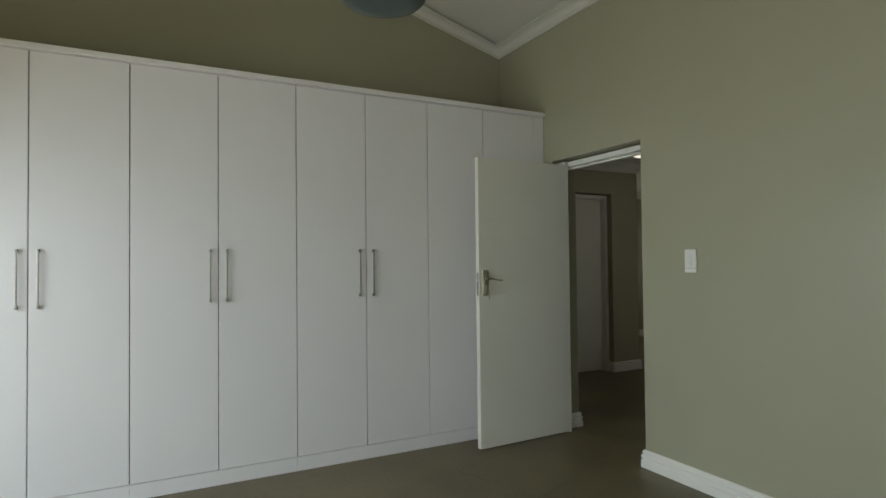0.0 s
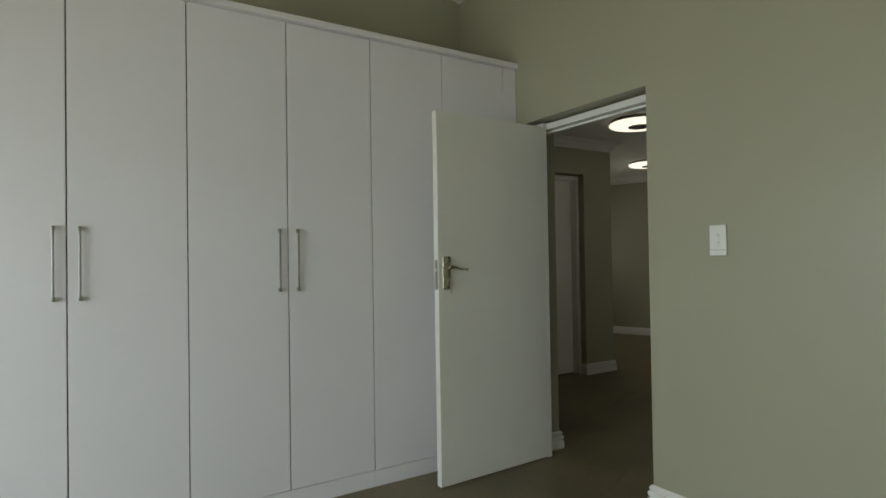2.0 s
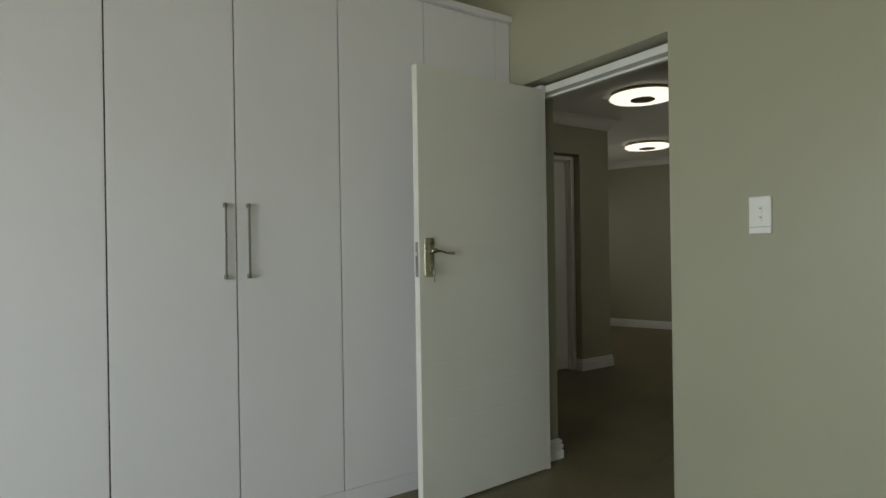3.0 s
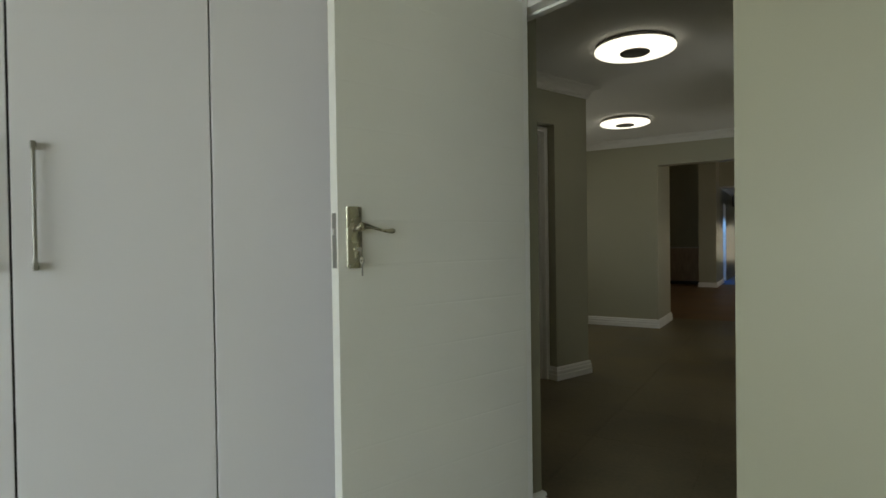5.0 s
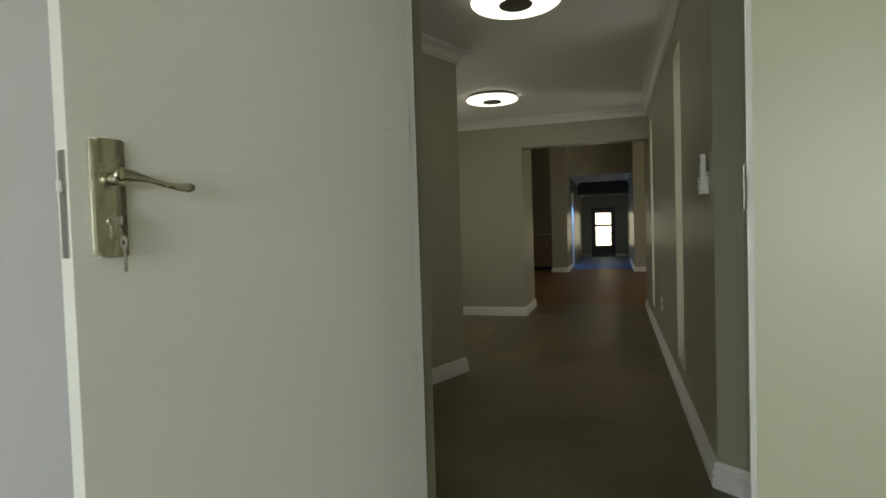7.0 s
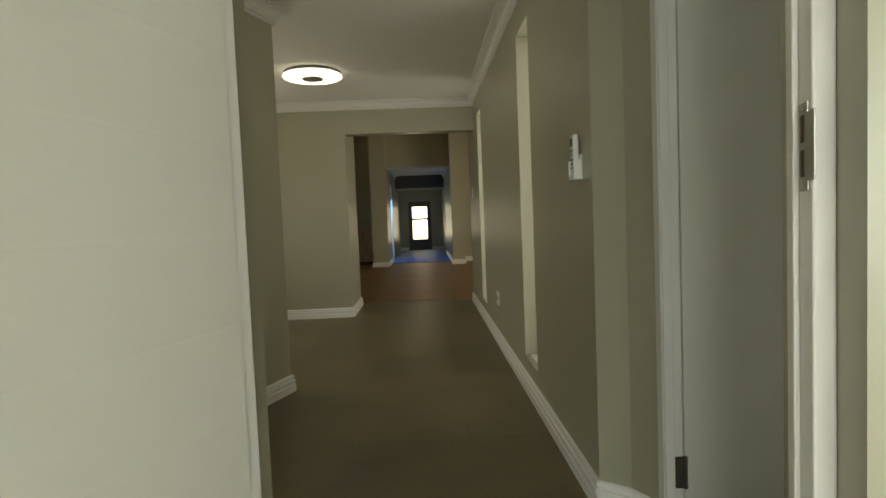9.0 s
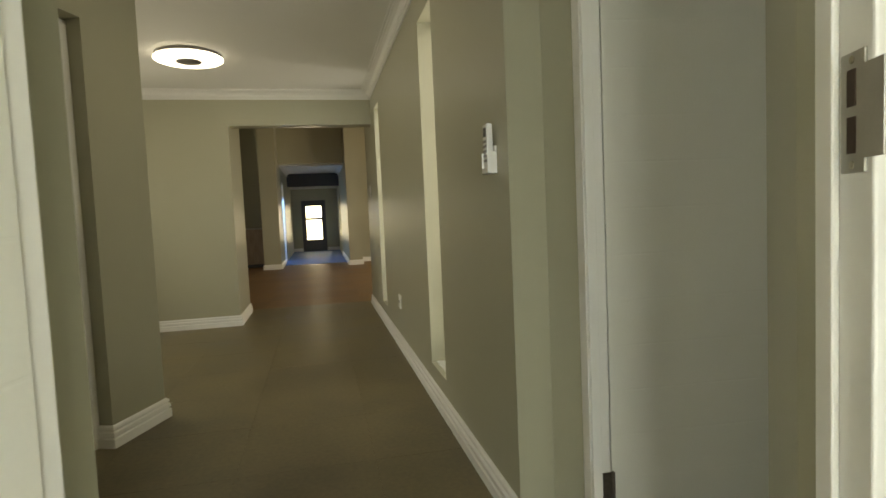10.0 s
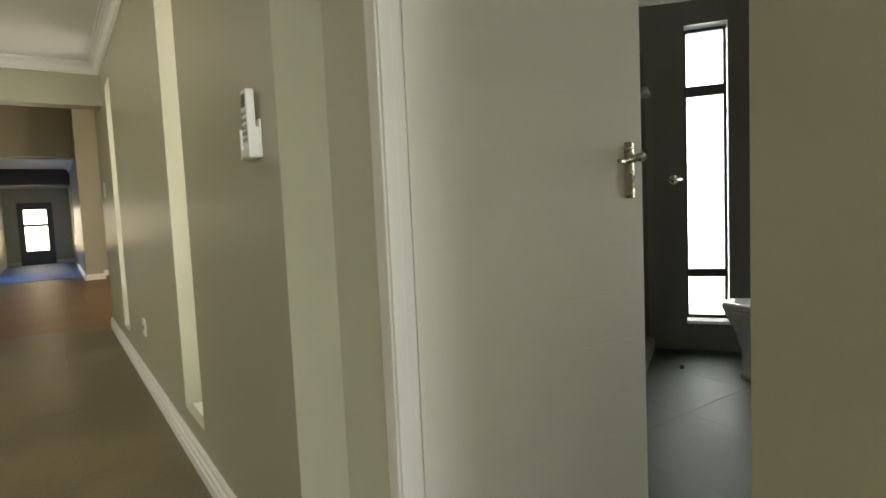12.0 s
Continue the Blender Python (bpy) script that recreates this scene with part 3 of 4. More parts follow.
def lever_handle(parent, plate_w, z0, z1, lever_z, reach, swing, out, keys=False, slim=False):
    """A back plate with a curved lever, in the leaf's own axes: x along the leaf, -y out of its face."""
    bm = BM()
    n = 10
    rows = []
    for i in range(n + 1):
        a = math.pi * i / n
        rows.append((-plate_w / 2 * math.cos(a), -0.004 - 0.007 * math.sin(a)))
    lo = [bm.verts.new((x, y, z0)) for x, y in rows] + [bm.verts.new((plate_w / 2, 0, z0)), bm.verts.new((-plate_w / 2, 0, z0))]
    hi = [bm.verts.new((v.co.x, v.co.y, z1)) for v in lo]
    k = len(lo)
    for i in range(k):
        bm.faces.new((lo[i], lo[(i + 1) % k], hi[(i + 1) % k], hi[i]))
    bm.faces.new(lo[::-1])
    bm.faces.new(hi)
    bmesh.ops.bevel(bm, geom=[e for e in bm.edges if abs(e.verts[0].co.z - e.verts[1].co.z) < 1e-6], offset=0.002, segments=2, affect="EDGES")
    plate = part("handle_plate", bm, NICKEL, parent, "brushed nickel back plate", m=out)
    bm = BM()
    rod(bm, (0, -0.008, lever_z), (0, -0.05, lever_z), 0.010, 20)
    rod(bm, (0, -0.009, lever_z), (0, -0.016, lever_z), 0.014, 24)
    # the lever, a bar of oval sections that dips and lifts at its tip
    rings = []
    steps = 16
    for i in range(steps + 1):
        s = i / steps
        x = swing * (-0.012 + (reach + 0.012) * s)
        dip = 0.004 - 0.014 * s + 0.003 * math.sin(s * math.pi * 2)
        h = 0.0125 - 0.0078 * min(1, s * 2.2) + 0.0045 * max(0, s - 0.7) * 3
        dep = 0.0045
        if i in (0, steps):
            h, dep = h * 0.5, dep * 0.5
        yc = -0.05 + 0.006 * math.sin(s * math.pi)
        rings.append([bm.verts.new((x, yc + dep * math.cos(2 * math.pi * j / 12), lever_z + dip + h * math.sin(2 * math.pi * j / 12))) for j in range(12)])
    for a, b in zip(rings, rings[1:]):
        for j in range(12):
            bm.faces.new((a[j], a[(j + 1) % 12], b[(j + 1) % 12], b[j])).smooth = True
    bm.faces.new(rings[0][::-1])
    bm.faces.new(rings[-1])
    part("lever", bm, NICKEL, plate, "curved brushed nickel lever")
    if not slim:
        bm = BM()
        rod(bm, (0.0, -0.008, z0 + 0.055), (0.0, -0.017, z0 + 0.055), 0.0085, 20)
        box(bm, -0.004, 0.004, -0.0165, -0.008, z0 + 0.028, z0 + 0.05, 0.001)
        part("lock_cylinder", bm, NICKEL, plate)
    if keys:
        bm = BM()
        box(bm, 0.002, 0.0042, -0.038, -0.017, z0 + 0.049, z0 + 0.061, 0.0008)
        rod(bm, (0.0, -0.030, z0 + 0.047), (0.006, -0.033, z0 + 0.030), 0.0012, 8)
        hub = Vector((0.006, -0.0335, z0 + 0.022))
        rings = []
        for k in range(20):
            a = 2 * math.pi * k / 20
            c, q = math.cos(a), math.sin(a)
            rings.append([bm.verts.new(hub + Vector((w, r * c, r * q))) for r, w in ((0.011, -0.0013), (0.011, 0.0013), (0.0042, 0.0013), (0.0042, -0.0013))])
        for a, b in zip(rings, rings[1:] + rings[:1]):
            for k in range(4):
                bm.faces.new((a[k], b[k], b[(k + 1) % 4], a[(k + 1) % 4]))
        box(bm, 0.0045, 0.0075, -0.0375, -0.0315, z0 - 0.022, z0 + 0.013, 0.0008)
        part("keys", bm, STEEL, plate, "small steel keys hanging in the lock")
    return plate


# bedroom door, wide open, seen on its room face
LEAF_W = 0.802
door = thing("door_1", None, None, "white painted bedroom door standing wide open", "door", BED @ pose(-0.037, -0.018, 0.008, 0, 0, -87.7), kind="structure")
part("door_leaf", leaf_mesh(LEAF_W, 2.036, 0.04, GROOVES, 0.045), DOOR, door)
lever_handle(door, 0.052, 1.062, 1.242, 1.180, 0.113, 1, pose(LEAF_W - 0.052, 0.04, 0, 0, 0, 180), keys=True)
bm = BM()
box(bm, LEAF_W - 0.0005, LEAF_W + 0.0015, 0.009, 0.031, 1.063, 1.223, 0.0005)
face = part("latch_plate", bm, STEEL, door, "satin steel latch plate")
bm = BM()
box(bm, LEAF_W + 0.0015, LEAF_W + 0.009, 0.015, 0.026, 1.160, 1.178, 0.003)
part("latch_bolt", bm, PLASTIC, face)


def door_frame(parent_name, label, x0, x1, y0, y1, top, m, rebate, w=0.042, slim=False, far_w=None, stop=0.013):
    """Two jambs and a head with a stop; the rebate side is y0."""
    fr = thing(parent_name, None, None, label, "door frame", m, kind="structure")
    fw = far_w or w
    for a, b, s in ((x0, x0 + w, 0 if slim else 1), (x1 - fw, x1, -1)):
        bm = BM()
        if slim and s == 0:
            box(bm, a, a + 0.088, -0.016, 0.014, 0, top, 0.003)
        else:
            box(bm, a, b, y0, y1, 0, top, 0.003)
        if s > 0:
            box(bm, b + 0.0005, b + 0.013, y0 + rebate, y1 - 0.003, 0, top - w - 0.013, 0.002)
        elif s < 0:
            box(bm, a - stop, a - 0.0005, y0 + rebate, y1 - 0.003, 0, top - w - 0.013, 0.002)
        part("jamb", bm, TRIM, fr)
    bm = BM()
    box(bm, x0 + (0.001 if slim else w + 0.0005), x1 - fw - 0.0005, y0 + 0.001, y1 - 0.001, top - w, top, 0.003)
    box(bm, x0 + (0.001 if slim else w + 0.0005), x1 - fw - 0.0005, y0 + rebate, y1 - 0.003, top - w - 0.013, top - w - 0.0005, 0.002)
    part("head", bm, TRIM, fr)
    return fr


frame_1 = door_frame("door_frame_1", "white painted timber frame of the bedroom doorway", -0.088, 0.8025, 0.020, 0.104, HEAD - 0.012, BED, 0.050, w=0.038, slim=True, far_w=0.0245, stop=0.008)
bm = BM()
box(bm, 0.7757, 0.7778, 0.030, 0.066, 1.105, 1.21, 0.0004)
box(bm, 0.7756, 0.7776, 0.004, 0.0312, 1.117, 1.197, 0.0003)
strike = part("strike_plate", bm, PALE_STEEL, frame_1, "satin steel strike plate with a bent lip")
# No holes are cut: dark slabs on the plate show their shade.
for za, zb in ((1.122, 1.154), (1.163, 1.195)):
    bm = BM()
    box(bm, 0.7748, 0.7760, 0.042, 0.055, za, zb)
    part("bolt_hole", bm, HOLE_SHADE, strike)
for z in (1.112, 1.2035):
    bm = BM()
    rod(bm, (0.7760, 0.048, z), (0.7747, 0.048, z), 0.0035, 12)
    part("screw", bm, NICKEL, strike)

# lobby door, closed in its recess
LDX = -1.625
door_frame("door_frame_2", "white painted timber frame in the lobby wall", LD0 + 0.002, LD1 - 0.002, 0, 0.1, HEAD - 0.012, BED @ pose(LDX, 0, 0, 0, 0, 90), 0.042)
door2 = thing("door_2", None, None, "closed white painted lobby door in its recess", "door", BED @ pose(LDX - 0.06, LD0 + 0.05, 0.012, 0, 0, 90), kind="structure")
part("door_leaf", leaf_mesh(0.735, 2.03, 0.04, GROOVES, 0.045), DOOR, door2)

# bathroom door, open inwards
bath_m = BATHWALL @ pose(0.064, 0.798, 0.008, 0, 0, 2.2)
door3 = thing("door_3", None, None, "white panelled bathroom door standing open inwards", "door", bath_m, kind="structure")
part("door_leaf", leaf_mesh(0.76, 2.036, 0.04, GROOVES, 0.06), DOOR, door3)
lever_handle(door3, 0.036, 1.065, 1.222, 1.175, 0.10, -1, pose(0.705, 0.0, 0), slim=False)
bm = BM()
rod(bm, (0.705, 0.04, 1.175), (0.705, 0.095, 1.175), 0.009, 16)
rod(bm, (0.705, 0.092, 1.175), (0.605, 0.092, 1.18), 0.008, 16)
part("outer_lever", bm, NICKEL, door3, "brushed nickel lever of the far face")
frame_3 = door_frame("door_frame_3", "white painted timber frame of the bathroom doorway", BD0 + 0.002, BD1 - 0.002, 0, 0.062, HEAD - 0.012, BATHWALL @ pose(0.055, 0, 0, 0, 0, 90), 0.030, w=0.060)
for z in (0.19, 1.75):
    hinge = BM()
    rod(hinge, (0.783, -0.006, z), (0.783, -0.006, z + 0.105), 0.0065, 14)
    box(hinge, 0.7825, 0.7838, 0.0, 0.028, z, z + 0.105, 0.0006)
    for i in range(4):
        rod(hinge, (0.7827, 0.014, z + 0.015 + 0.025 * i), (0.7812, 0.014, z + 0.015 + 0.025 * i), 0.0035, 10)
    part("hinge", hinge, RUST, frame_3, "dark worn brass butt hinge")

# ---- bedroom things ----
SEAM = 0.4642
START = -0.170
WX = 0.0285


def wardrobe_unit(y_top):
    """Two doors on a carcass coloured dark for the shade in the gaps; y_top is the end nearer the doorway."""
    w = 2 * SEAM
    top = thing("wardrobe_unit", None, None, "white two-door wardrobe unit with slim bar handles", "wardrobe",
                BED @ pose(WX, y_top, 0), group="built-in wardrobe units")
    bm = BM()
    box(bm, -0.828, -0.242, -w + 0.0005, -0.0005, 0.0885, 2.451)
    part("carcass", bm, SEAM_SHADE, top, "carcass coloured dark for the shade in the seams")
    bm = BM()
    box(bm, -0.30, -0.2285, -w + 0.0005, -0.0005, 0.0, 0.088)
    part("plinth", bm, MELAMINE, top)
    for k in (0, 1):
        a, b = -SEAM * (k + 1) + 0.0026, -SEAM * k - 0.0026
        bm = BM()
        box(bm, -0.2415, -0.2235, a, b, 0.092, 2.449, 0.0015)
        leaf = part("wardrobe_door", bm, MELAMINE, top)
        yh = a + 0.044 if k == 0 else b - 0.044
        bm = BM()
        box(bm, -0.206, -0.1985, yh - 0.0045, yh + 0.0045, 1.088, 1.398, 0.002)
        for z in (1.088, 1.382):
            box(bm, -0.2234, -0.198, yh - 0.0065, yh + 0.0065, z, z + 0.018, 0.002)
        part("handle", bm, STEEL, leaf, "slim satin steel bar handle")
    return top


unit = wardrobe_unit(START)
for i in range(1, 5):
    copy_thing(unit, BED @ pose(WX, START - 2 * SEAM * i, 0))
sur = thing("wardrobe_surround", None, None, "white top board and end strips round the wardrobes", "wardrobe trim", BED @ pose(WX, 0, 0))
bm = BM()
box(bm, -0.30, -0.2235, START + 0.001, -0.068, 0.0, 2.451, 0.0015)
part("filler_strip", bm, MELAMINE, sur)
bm = BM()
box(bm, -0.828, -0.190, -4.845, -0.0685, 2.4525, 2.483, 0.003)
part("top_board", bm, MELAMINE, sur)
bm = BM()
box(bm, -0.828, -0.225, -4.845, START - 10 * SEAM - 0.002, 0.0, 2.451, 0.0015)
part("end_panel", bm, MELAMINE, sur)


def wall_switch(m, label="white two-rocker light switch on the sage wall"):
    top = thing("light_switch", None, None, label, "light switch", m)
    bm = BM()
    box(bm, -0.039, 0.039, -0.009, 0.0, -0.067, 0.067, 0.003)
    part("cover_plate", bm, PLASTIC, top)
    for z in (0.018, -0.014):
        bm = BM()
        box(bm, -0.009, 0.009, -0.0125, -0.0092, z - 0.011, z + 0.011, 0.0012)
        rk = part("rocker", bm, PLASTIC, top)
        bm = BM()
        box(bm, 0.001, 0.007, -0.0132, -0.0126, z + 0.004, z + 0.007)
        part("rocker_mark", bm, GREY_PLASTIC, rk)
    bm = BM()
    box(bm, -0.036, 0.036, -0.0096, -0.0091, -0.0435, -0.042)
    part("seam", bm, GREY_PLASTIC, top)
    return top


wall_switch(BED @ pose(1.170, -0.067, 1.302))

# pendant lamp
LX, LY, LZ = 1.335, -2.024, 2.35
pend = thing("pendant_lamp", None, None, "dark teal enamel pendant lamp hanging from the vault", "pendant lamp", BED @ pose(LX, LY, LZ))
bm = BM()
lathe(bm, [(0.0, -0.004), (0.10, -0.004), (0.155, 0.0), (0.168, 0.012), (0.170, 0.05), (0.160, 0.11), (0.13, 0.17), (0.08, 0.21), (0.03, 0.235), (0.0, 0.24)], 56)
part("shade", bm, TEAL, pend, smooth=True)
bm = BM()
rod(bm, (0, 0, 0.235), (0, 0, 1.40), 0.006, 12)
part("cord", bm, DARK_PLASTIC, pend)
bm = BM()
lathe(bm, [(0.0, 1.36), (0.045, 1.37), (0.055, 1.39), (0.055, 1.50), (0.0, 1.51)], 32)
part("canopy", bm, TEAL, pend)

# ---- passage things ----


def ceiling_lamp(x, y):
    top = thing("ceiling_lamp", None, None, "lit round ceiling lamp with a dark centre cap", "ceiling lamp", pose(x, y, CZ), group="passage ceiling lamps")
    bm = BM()
    lathe(bm, [(0.0, 0.0), (0.238, 0.0), (0.25, -0.006), (0.253, -0.024), (0.25, -0.028), (0.0, -0.028)], 64)
    part("base", bm, GREY_PLASTIC, top, "grey metal base ring")
    bm = BM()
    lathe(bm, [(0.0, -0.0285), (0.252, -0.0285), (0.257, -0.031), (0.259, -0.037), (0.258, -0.045), (0.25, -0.051), (0.232, -0.054), (0.0, -0.056)], 72)
    part("diffuser", bm, LED, top, "glowing white ring diffuser", smooth=True)
    bm = BM()
    lathe(bm, [(0.0, -0.0563), (0.093, -0.0563), (0.097, -0.06), (0.093, -0.065), (0.0, -0.067)], 48)
    part("centre_cap", bm, GREY_PLASTIC, top, "grey centre cap")
    return top


ceiling_lamp(-2.156, 5.67)
ceiling_lamp(-2.80, 8.05)

# remote control in its cradle
rem = thing("remote_control", None, None, "white air conditioner remote with dark display in a wall cradle", "remote control", pose(-1.25, 5.055, 1.216, 0, 0, -90))
# in this frame x runs towards the doorway's side of the wall and -y out of it
bm = BM()
box(bm, -0.040, 0.034, -0.006, -0.0005, 0.004, 0.095, 0.002)
box(bm, -0.040, 0.034, -0.034, -0.0005, 0.0, 0.0035, 0.001)
box(bm, 0.030, 0.034, -0.034, -0.0062, 0.004, 0.075, 0.001)
box(bm, -0.040, -0.036, -0.034, -0.0062, 0.004, 0.075, 0.001)
box(bm, -0.0355, 0.0295, -0.034, -0.031, 0.004, 0.022, 0.001)
part("cradle", bm, PLASTIC, rem, "white plastic wall cradle")
bm = BM()
box(bm, -0.033, 0.018, -0.0295, -0.0075, 0.006, 0.172, 0.005)
body = part("remote_body", bm, PLASTIC, rem)
bm = BM()
box(bm, -0.024, 0.009, -0.0302, -0.0296, 0.128, 0.160, 0.0004)
part("display", bm, DARK_PLASTIC, body, "dark display")
for i, z in enumerate((0.112, 0.095, 0.078, 0.062, 0.046)):
    for k, x in enumerate((-0.018, 0.003)):
        bm = BM()
        box(bm, x - 0.006, x + 0.006, -0.0308, -0.0296, z - 0.0045, z + 0.0045, 0.0012)
        part("button", bm, GREY_PLASTIC, body)

sock = thing("wall_socket", None, None, "white double wall socket low on the passage wall", "socket", pose(-1.25, 7.66, 0.39, 0, 0, -90))
bm = BM()
box(bm, -0.052, 0.052, -0.010, -0.0005, -0.055, 0.055, 0.003)
part("cover_plate", bm, PLASTIC, sock)
for x in (-0.02, 0.02):
    bm = BM()
    rod(bm, (x, -0.0098, 0.0), (x, -0.0112, 0.0), 0.013, 20)
    part("outlet", bm, GREY_PLASTIC, sock)

wall_switch(pose(-2.73, 16.42, 1.28, 0, 0, 90), "white light switch on the far pillar")
wall_switch(pose(-1.25, 9.78, 1.38, 0, 0, -90), "white light switch beside the wide passage opening")

# ---- bathroom things ----


def toilet(m):
    top = thing("toilet", None, None, "white porcelain toilet with closed lid on slate tiles", "toilet", m)

    def loop(z, w, l, back=0.0, n=32):
        pts = []
        for i in range(n):
            a = 2 * math.pi * i / n
            c, s = math.cos(a), math.sin(a)
            y = l * s if s < 0 else back + 0.05 * s
            x = w * math.copysign(abs(c) ** (0.75 if s < 0 else 0.35), c)
            pts.append((x, y, z))
        return pts

    def skin(loops, name, mats, label=""):
        bm = BM()
        rings = [[bm.verts.new(p) for p in lp] for lp in loops]
        for a, b in zip(rings, rings[1:]):
            for i in range(len(a)):
                bm.faces.new((a[i], a[(i + 1) % len(a)], b[(i + 1) % len(a)], b[i])).smooth = True
        bm.faces.new(rings[0][::-1])
        bm.faces.new(rings[-1])
        return part(name, bm, mats, top, label)

    skin([loop(0, 0.13, 0.37), loop(0.03, 0.125, 0.36), loop(0.15, 0.12, 0.36), loop(0.26, 0.145, 0.39), loop(0.34, 0.175, 0.43), loop(0.39, 0.183, 0.455), loop(0.40, 0.18, 0.45)], "bowl", PORCELAIN)
    skin([loop(0.401, 0.186, 0.462), loop(0.418, 0.188, 0.465), loop(0.42, 0.184, 0.46)], "seat", PORCELAIN)
    skin([loop(0.4215, 0.186, 0.463), loop(0.436, 0.186, 0.462), loop(0.444, 0.165, 0.44)], "lid", PORCELAIN)
    bm = BM()
    box(bm, -0.18, 0.18, 0.06, 0.23, 0.36, 0.74, 0.02)
    box(bm, -0.188, 0.188, 0.055, 0.235, 0.742, 0.775, 0.012)
    box(bm, -0.11, 0.11, 0.02, 0.2, 0.0, 0.358, 0.02)
    tank = part("cistern", bm, PORCELAIN, top)
    bm = BM()
    rod(bm, (0, 0.145, 0.7755), (0, 0.145, 0.783), 0.022, 24)
    part("flush_button", bm, CHROME, tank)
    return top


toilet(pose(1.68, 4.945, 0, 0, 0, 194))

K0, K1 = Vector((0.71, 5.39, 0)), Vector((1.83, 6.035, 0))
ka = math.degrees(math.atan2(K1.y - K0.y, K1.x - K0.x))
KM = pose(K0.x, K0.y, 0, 0, 0, ka)
KL = (K1 - K0).length
bm = BM()
box(bm, -0.9, KL, 0.0, 0.075, 0.0, 0.075, 0.006)
thing("shower_kerb", bm, KERB, "low grey tiled shower kerb on slate floor", "shower kerb", KM)
screen = thing("shower_screen", None, None, "clear frameless glass shower screen on the kerb", "shower screen", KM)
bm = BM()
box(bm, -0.55, KL - 0.02, 0.034, 0.042, 0.077, 2.0)
part("glass_panel", bm, GLASS, screen).visible_shadow = False
for x in (0.12, KL - 0.22):
    bm = BM()
    box(bm, x, x + 0.05, 0.026, 0.050, 0.0775, 0.122, 0.003)
    part("clamp", bm, CHROME, screen)

stop = thing("door_stop", None, None, "small dark rubber door stop on slate tiles", "door stop", pose(1.47, 5.605, 0.0005))
bm = BM()
lathe(bm, [(0.0, 0.0), (0.014, 0.0), (0.0145, 0.004), (0.012, 0.02), (0.009, 0.024), (0.0, 0.0245)], 20)
part("rubber_buffer", bm, DARK_PLASTIC, stop)
bm = BM()
rod(bm, (0, 0, 0.0246), (0, 0, 0.0256), 0.004, 12)
part("screw", bm, STEEL, stop)

TA = radians(40.6)
tx, ty = arc(TA)
tap = thing("shower_mixer", None, None, "chrome cross-handle shower mixer on charcoal wall", "shower tap", pose(tx, ty, 1.19, 0, 0, math.degrees(TA) - 90))
bm = BM()
rod(bm, (0, -0.001, 0), (0, -0.012, 0), 0.032, 28)
part("rosette", bm, CHROME, tap)
bm = BM()
rod(bm, (0, -0.012, 0), (0, -0.055, 0), 0.014, 20)
part("stem", bm, CHROME, tap)
bm = BM()
rod(bm, (-0.05, -0.052, 0), (0.05, -0.052, 0), 0.008, 16)
rod(bm, (0, -0.052, -0.022), (0, -0.052, 0.03), 0.009, 16)
part("cross_handle", bm, CHROME, tap)
SA = radians(47.5)
sx, sy = arc(SA)
shw = thing("shower", None, None, "satin steel shower arm and head on the charcoal wall", "shower", pose(sx, sy, 1.78, 0, 0, math.degrees(SA) - 90))
bm = BM()
rod(bm, (0, -0.001, 0), (0, -0.01, 0), 0.024, 24)
part("rosette", bm, STEEL, shw)
bm = BM()
rod(bm, (0, -0.01, 0), (0, -0.16, 0.015), 0.008, 16)
part("arm", bm, STEEL, shw)
bm = BM()
rod(bm, (0, -0.16, 0.022), (0, -0.18, -0.035), 0.018, 24, 0.034)
part("head", bm, STEEL, shw)

# ---- living room and far passage things ----
con = thing("sideboard", None, None, "limed wood sideboard with a pale top", "sideboard", pose(-3.75, 17.28, 0))
bm = BM()
box(bm, -0.64, 0.62, -0.27, 0.31, 0.08, 0.90, 0.006)
part("body", bm, OAK, con)
bm = BM()
box(bm, -0.66, 0.64, -0.30, 0.315, 0.901, 0.935, 0.005)
part("top", bm, STONE, con, "pale stone top")
bm = BM()
box(bm, -0.60, 0.58, -0.22, 0.28, 0.0, 0.079)
part("plinth", bm, DARK_PLASTIC, con)
for a, b in ((-0.63, -0.215), (-0.21, 0.2), (0.205, 0.61)):
    bm = BM()
    box(bm, a, b, -0.288, -0.2705, 0.1, 0.885, 0.003)
    part("cabinet_door", bm, OAK, con)

down = thing("recessed_light", None, None, "small round unlit recessed light in far passage ceiling", "ceiling light", pose(-2.0, 17.5, 2.46))
bm = BM()
lathe(bm, [(0.034, 0.0), (0.05, -0.0005), (0.052, -0.004), (0.046, -0.008), (0.034, -0.006), (0.034, 0.0)], 32)
part("trim_ring", bm, CHROME, down)
bm = BM()
lathe(bm, [(0.0, -0.003), (0.0335, -0.003), (0.0335, -0.001), (0.0, -0.001)], 24)
part("lens", bm, FROST, down)

ed = thing("door_4", None, None, "charcoal aluminium end door with two bright panes", "door", pose((EW0 + EW1) / 2, 22.83, 0), kind="structure")
w2 = (EW1 - EW0) / 2
bm = BM()
box(bm, -w2, -0.255, 0, 0.05, 0.0, EZ1, 0.004)
box(bm, 0.255, w2, 0, 0.05, 0.0, EZ1, 0.004)
box(bm, -0.255, 0.255, 0.001, 0.049, 0.0, 0.39, 0.004)
box(bm, -0.255, 0.255, 0.001, 0.049, 1.53, EZ1, 0.004)
part("door_leaf", bm, ALU_HAZED, ed)
bm = BM()
box(bm, -0.255, 0.255, 0.002, 0.048, 1.06, 1.13, 0.004)
part("rail", bm, ALU_HAZED, ed)
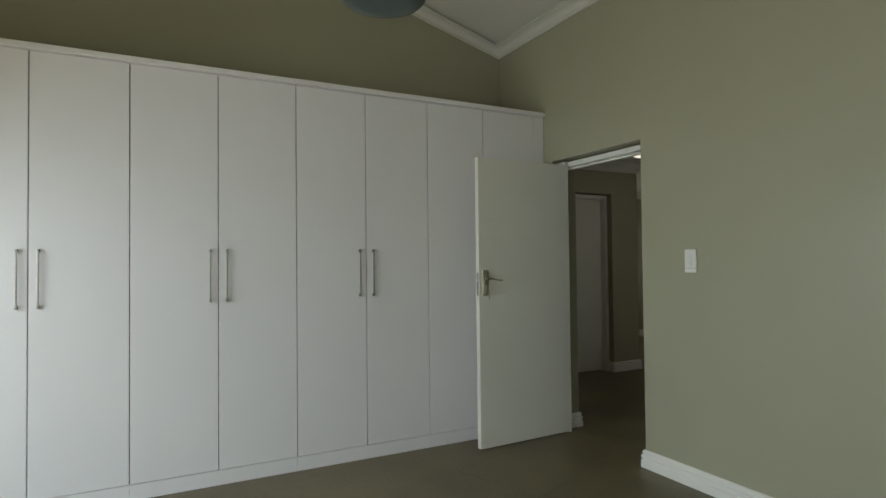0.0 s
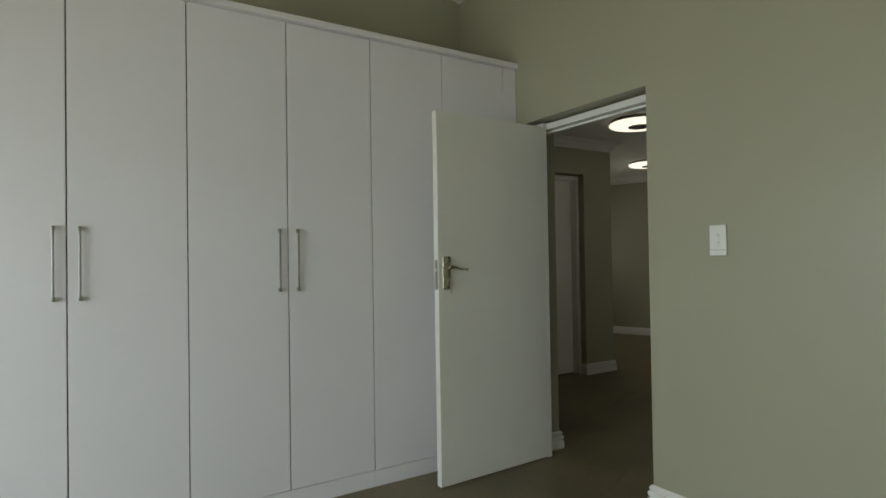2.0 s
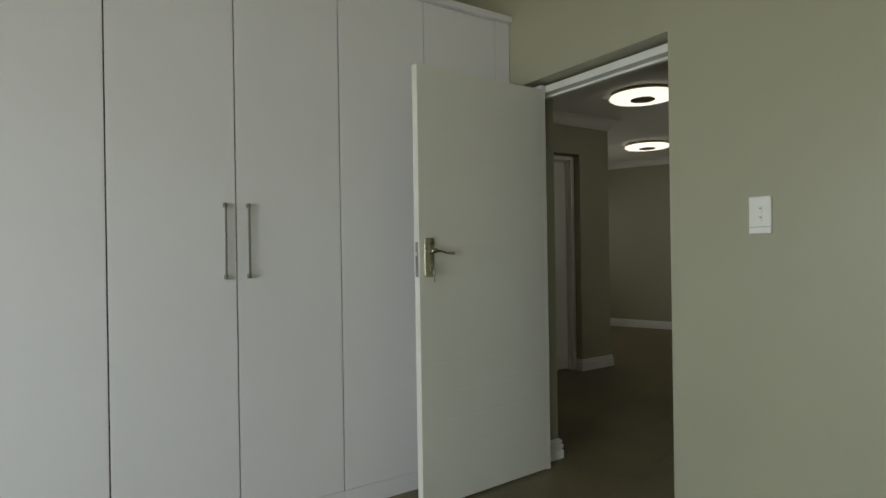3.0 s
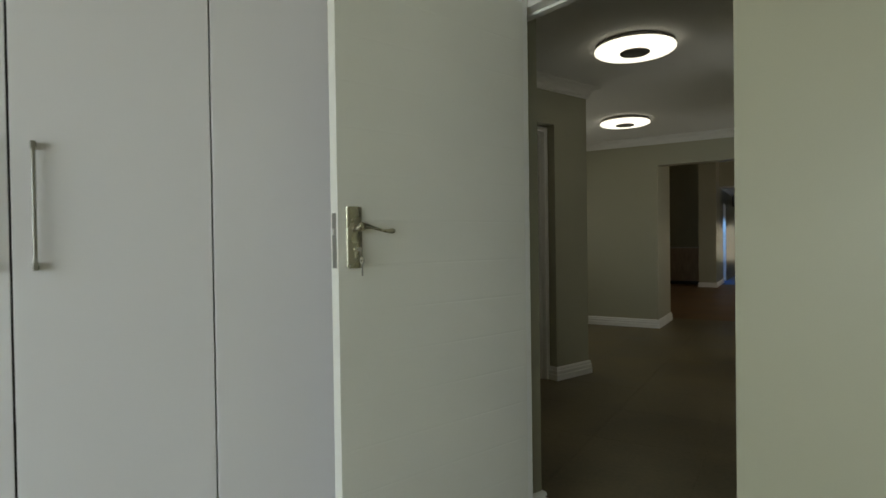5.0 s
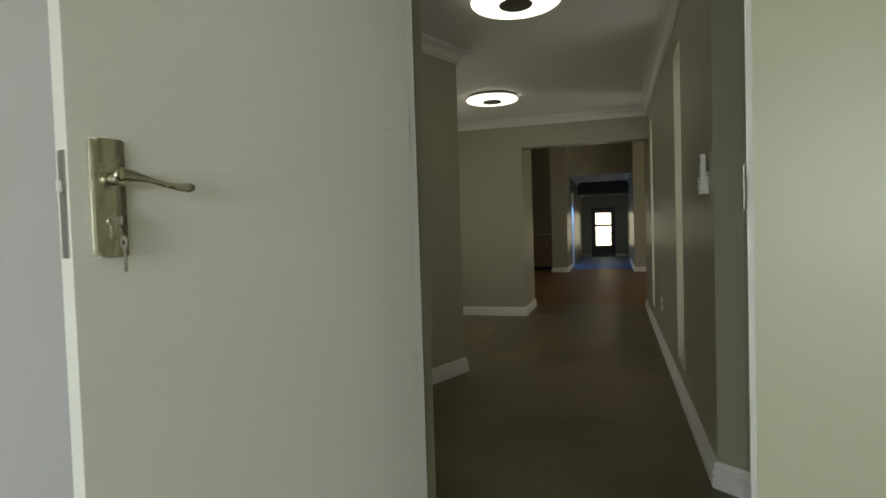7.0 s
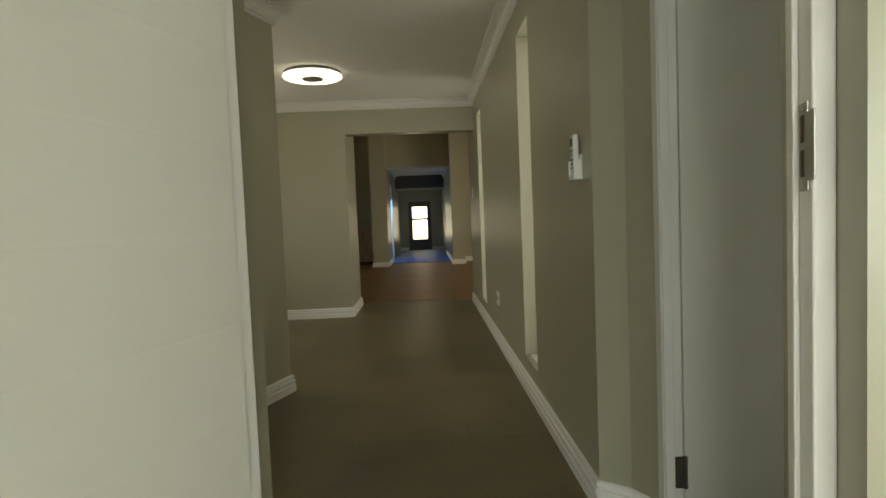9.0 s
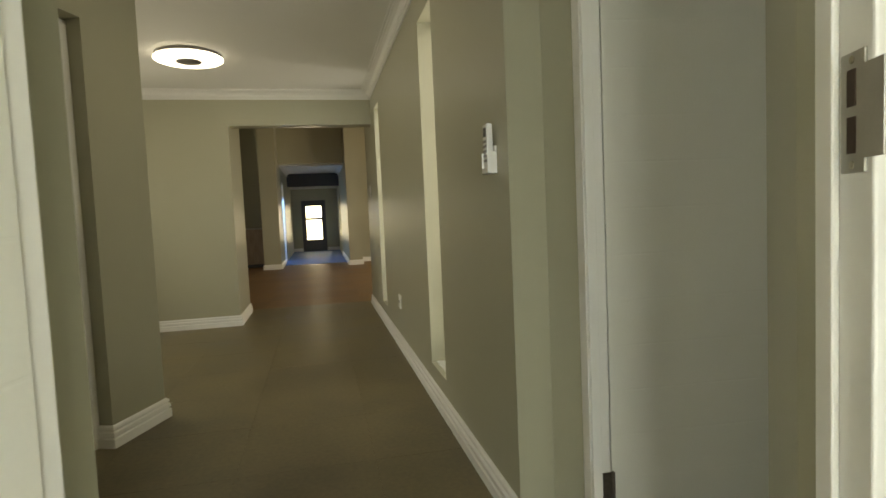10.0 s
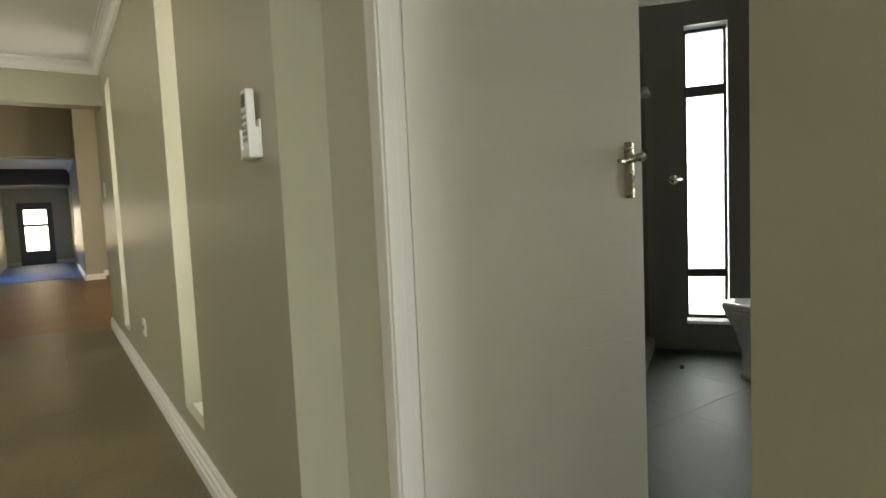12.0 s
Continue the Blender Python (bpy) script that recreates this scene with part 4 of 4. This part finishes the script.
for a, b in ((0.39, 1.06), (1.13, 1.53)):
    bm = BM()
    box(bm, -0.255, 0.255, 0.022, 0.026, a, b)
    part("pane", bm, GLASS, ed).visible_shadow = False

door_frame("door_frame_5", "white painted frame of a doorway in the far passage", 17.802, 18.598, 0, 0.2, 2.048, pose(-2.735, 0, 0, 0, 0, 90), 0.05)
# Unseen window, added around the warm lamp.
window_unit("window_6", "unseen aluminium window added for warm light in far passage", 0.79, 0.555, 1.845, [], pose(-1.06, 20.6, 0, 0, 0, -90), sill=False)


def backdrop(m, w, h, glow=SKYGLOW):
    bm = BM()
    box(bm, -w / 2, w / 2, 0, 0.02, 0, h)
    return setting("backdrop", bm, glow, "overexposed bright daylight outside", "backdrop", m)


wx, wy = arc(mid, CR + 0.9)
backdrop(pose(wx, wy, -0.2, 0, 0, math.degrees(mid) - 90), 3.0, 3.4)
backdrop(pose(-2.02, 24.2, -0.2), 4.0, 3.4, SUNGLOW)

# ---- floors, tile by tile ----


def clip(poly, x0, x1, y0, y1):
    """The part of a plan polygon that lies in a square."""
    for axis, lim, sign in ((0, x0, 1), (0, x1, -1), (1, y0, 1), (1, y1, -1)):
        out = []
        for p, q in zip(poly, poly[1:] + poly[:1]):
            dp, dq = sign * (p[axis] - lim), sign * (q[axis] - lim)
            if dp >= 0:
                out.append(p)
            if (dp > 0 > dq) or (dp < 0 < dq):
                k = dp / (dp - dq)
                out.append((p[0] + k * (q[0] - p[0]), p[1] + k * (q[1] - p[1])))
        poly = out
        if len(poly) < 3:
            return []
    return poly


def slab(pts):
    """A thin tile with a slight arris round its top."""
    bm = BM()
    mx, my = sum(p[0] for p in pts) / len(pts), sum(p[1] for p in pts) / len(pts)
    a = [bm.verts.new((x, y, -0.0016)) for x, y in pts]
    b = [bm.verts.new((mx + (x - mx) * 0.9993, my + (y - my) * 0.9993, 0.0)) for x, y in pts]
    bm.faces.new(b)
    for i in range(len(pts)):
        j = (i + 1) % len(pts)
        bm.faces.new((a[i], a[j], b[j], b[i]))
    return bm


def tiled_floor(name, label, poly, tile_mat, ox, oy, step, z=0.0, grout=GROUT):
    """A bed of grout with one thin slab a tile, cut at the walls; ox, oy is a crossing of joints."""
    bm = BM()
    prism(bm, poly, -0.16, z - 0.0018)
    fl = setting(name, bm, grout, label, "floor")
    h = step / 2 - 0.00055
    whole = mesh_of("tile", slab([(-h, -h), (h, -h), (h, h), (-h, h)]), tile_mat)
    rng = random.Random(7)
    xs, ys = [p[0] for p in poly], [p[1] for p in poly]
    for i in range(math.floor((min(xs) - ox) / step), math.ceil((max(xs) - ox) / step)):
        for j in range(math.floor((min(ys) - oy) / step), math.ceil((max(ys) - oy) / step)):
            cx, cy = ox + (i + 0.5) * step, oy + (j + 0.5) * step
            cut = clip(poly, cx - h, cx + h, cy - h, cy + h)
            area = abs(sum(p[0] * q[1] - q[0] * p[1] for p, q in zip(cut, cut[1:] + cut[:1]))) / 2 if cut else 0
            if area < 0.003:
                continue
            full = area > 4 * h * h * 0.999
            me = whole if full else mesh_of("tile", slab([(x - cx, y - cy) for x, y in cut]), tile_mat)
            t = new("tile", me)
            t.parent = fl
            t.matrix_basis = pose(cx, cy, z - 0.0004 * rng.random(), 0, 0, 0)
    return fl


HOUSE = [in_bed(-0.94, -4.97), in_bed(4.72, -4.97), in_bed(4.72, 0.10), in_bed(1.06, 0.10), (-1.13, 3.86), (-1.06, 4.9), (-1.12, 5.06), (-1.12, 10.43), (-4.5, 10.43), (-4.5, 6.6),
         in_bed(-2.5, 2.27), in_bed(-2.5, 0.08), in_bed(-0.94, 0.08)]
BATH = [(-1.125, 3.86), (0.0, 3.62), (1.6, 3.28)] + [arc(radians(-52 + 10 * i), CR + 0.1) for i in range(14)] + [(-1.05, 5.26), (-1.055, 4.9)]
tiled_floor("floor_passage", "large taupe porcelain floor tiles", HOUSE, TILE, -1.67, 5.63, 0.6)
tiled_floor("floor_bathroom", "slate grey bathroom floor tiles", BATH, BATH_TILE, 0.20, 5.165, 0.6, grout=DARK_GROUT)
tiled_floor("floor_living", "brown living room floor tiles", [(-6.1, 10.432), (2.5, 10.432), (2.5, 17.1), (-6.1, 17.1)], BROWN, -1.97, 10.432, 0.6)
tiled_floor("floor_living_alcove", "brown floor tiles under the sideboard", [(-6.1, 17.102), (-2.95, 17.102), (-2.95, 17.7), (-6.1, 17.7)], BROWN, -1.97, 10.432, 0.6)
# The blue cast of the sky is in the tile colour here.
tiled_floor("floor_far_passage", "far passage floor tiles with sky blue in their colour", [(-2.9, 17.102), (-1.08, 17.102), (-1.08, 22.9), (-2.9, 22.9)], SKY_TINT_TILE, -1.97, 17.13, 0.6, z=0.004)
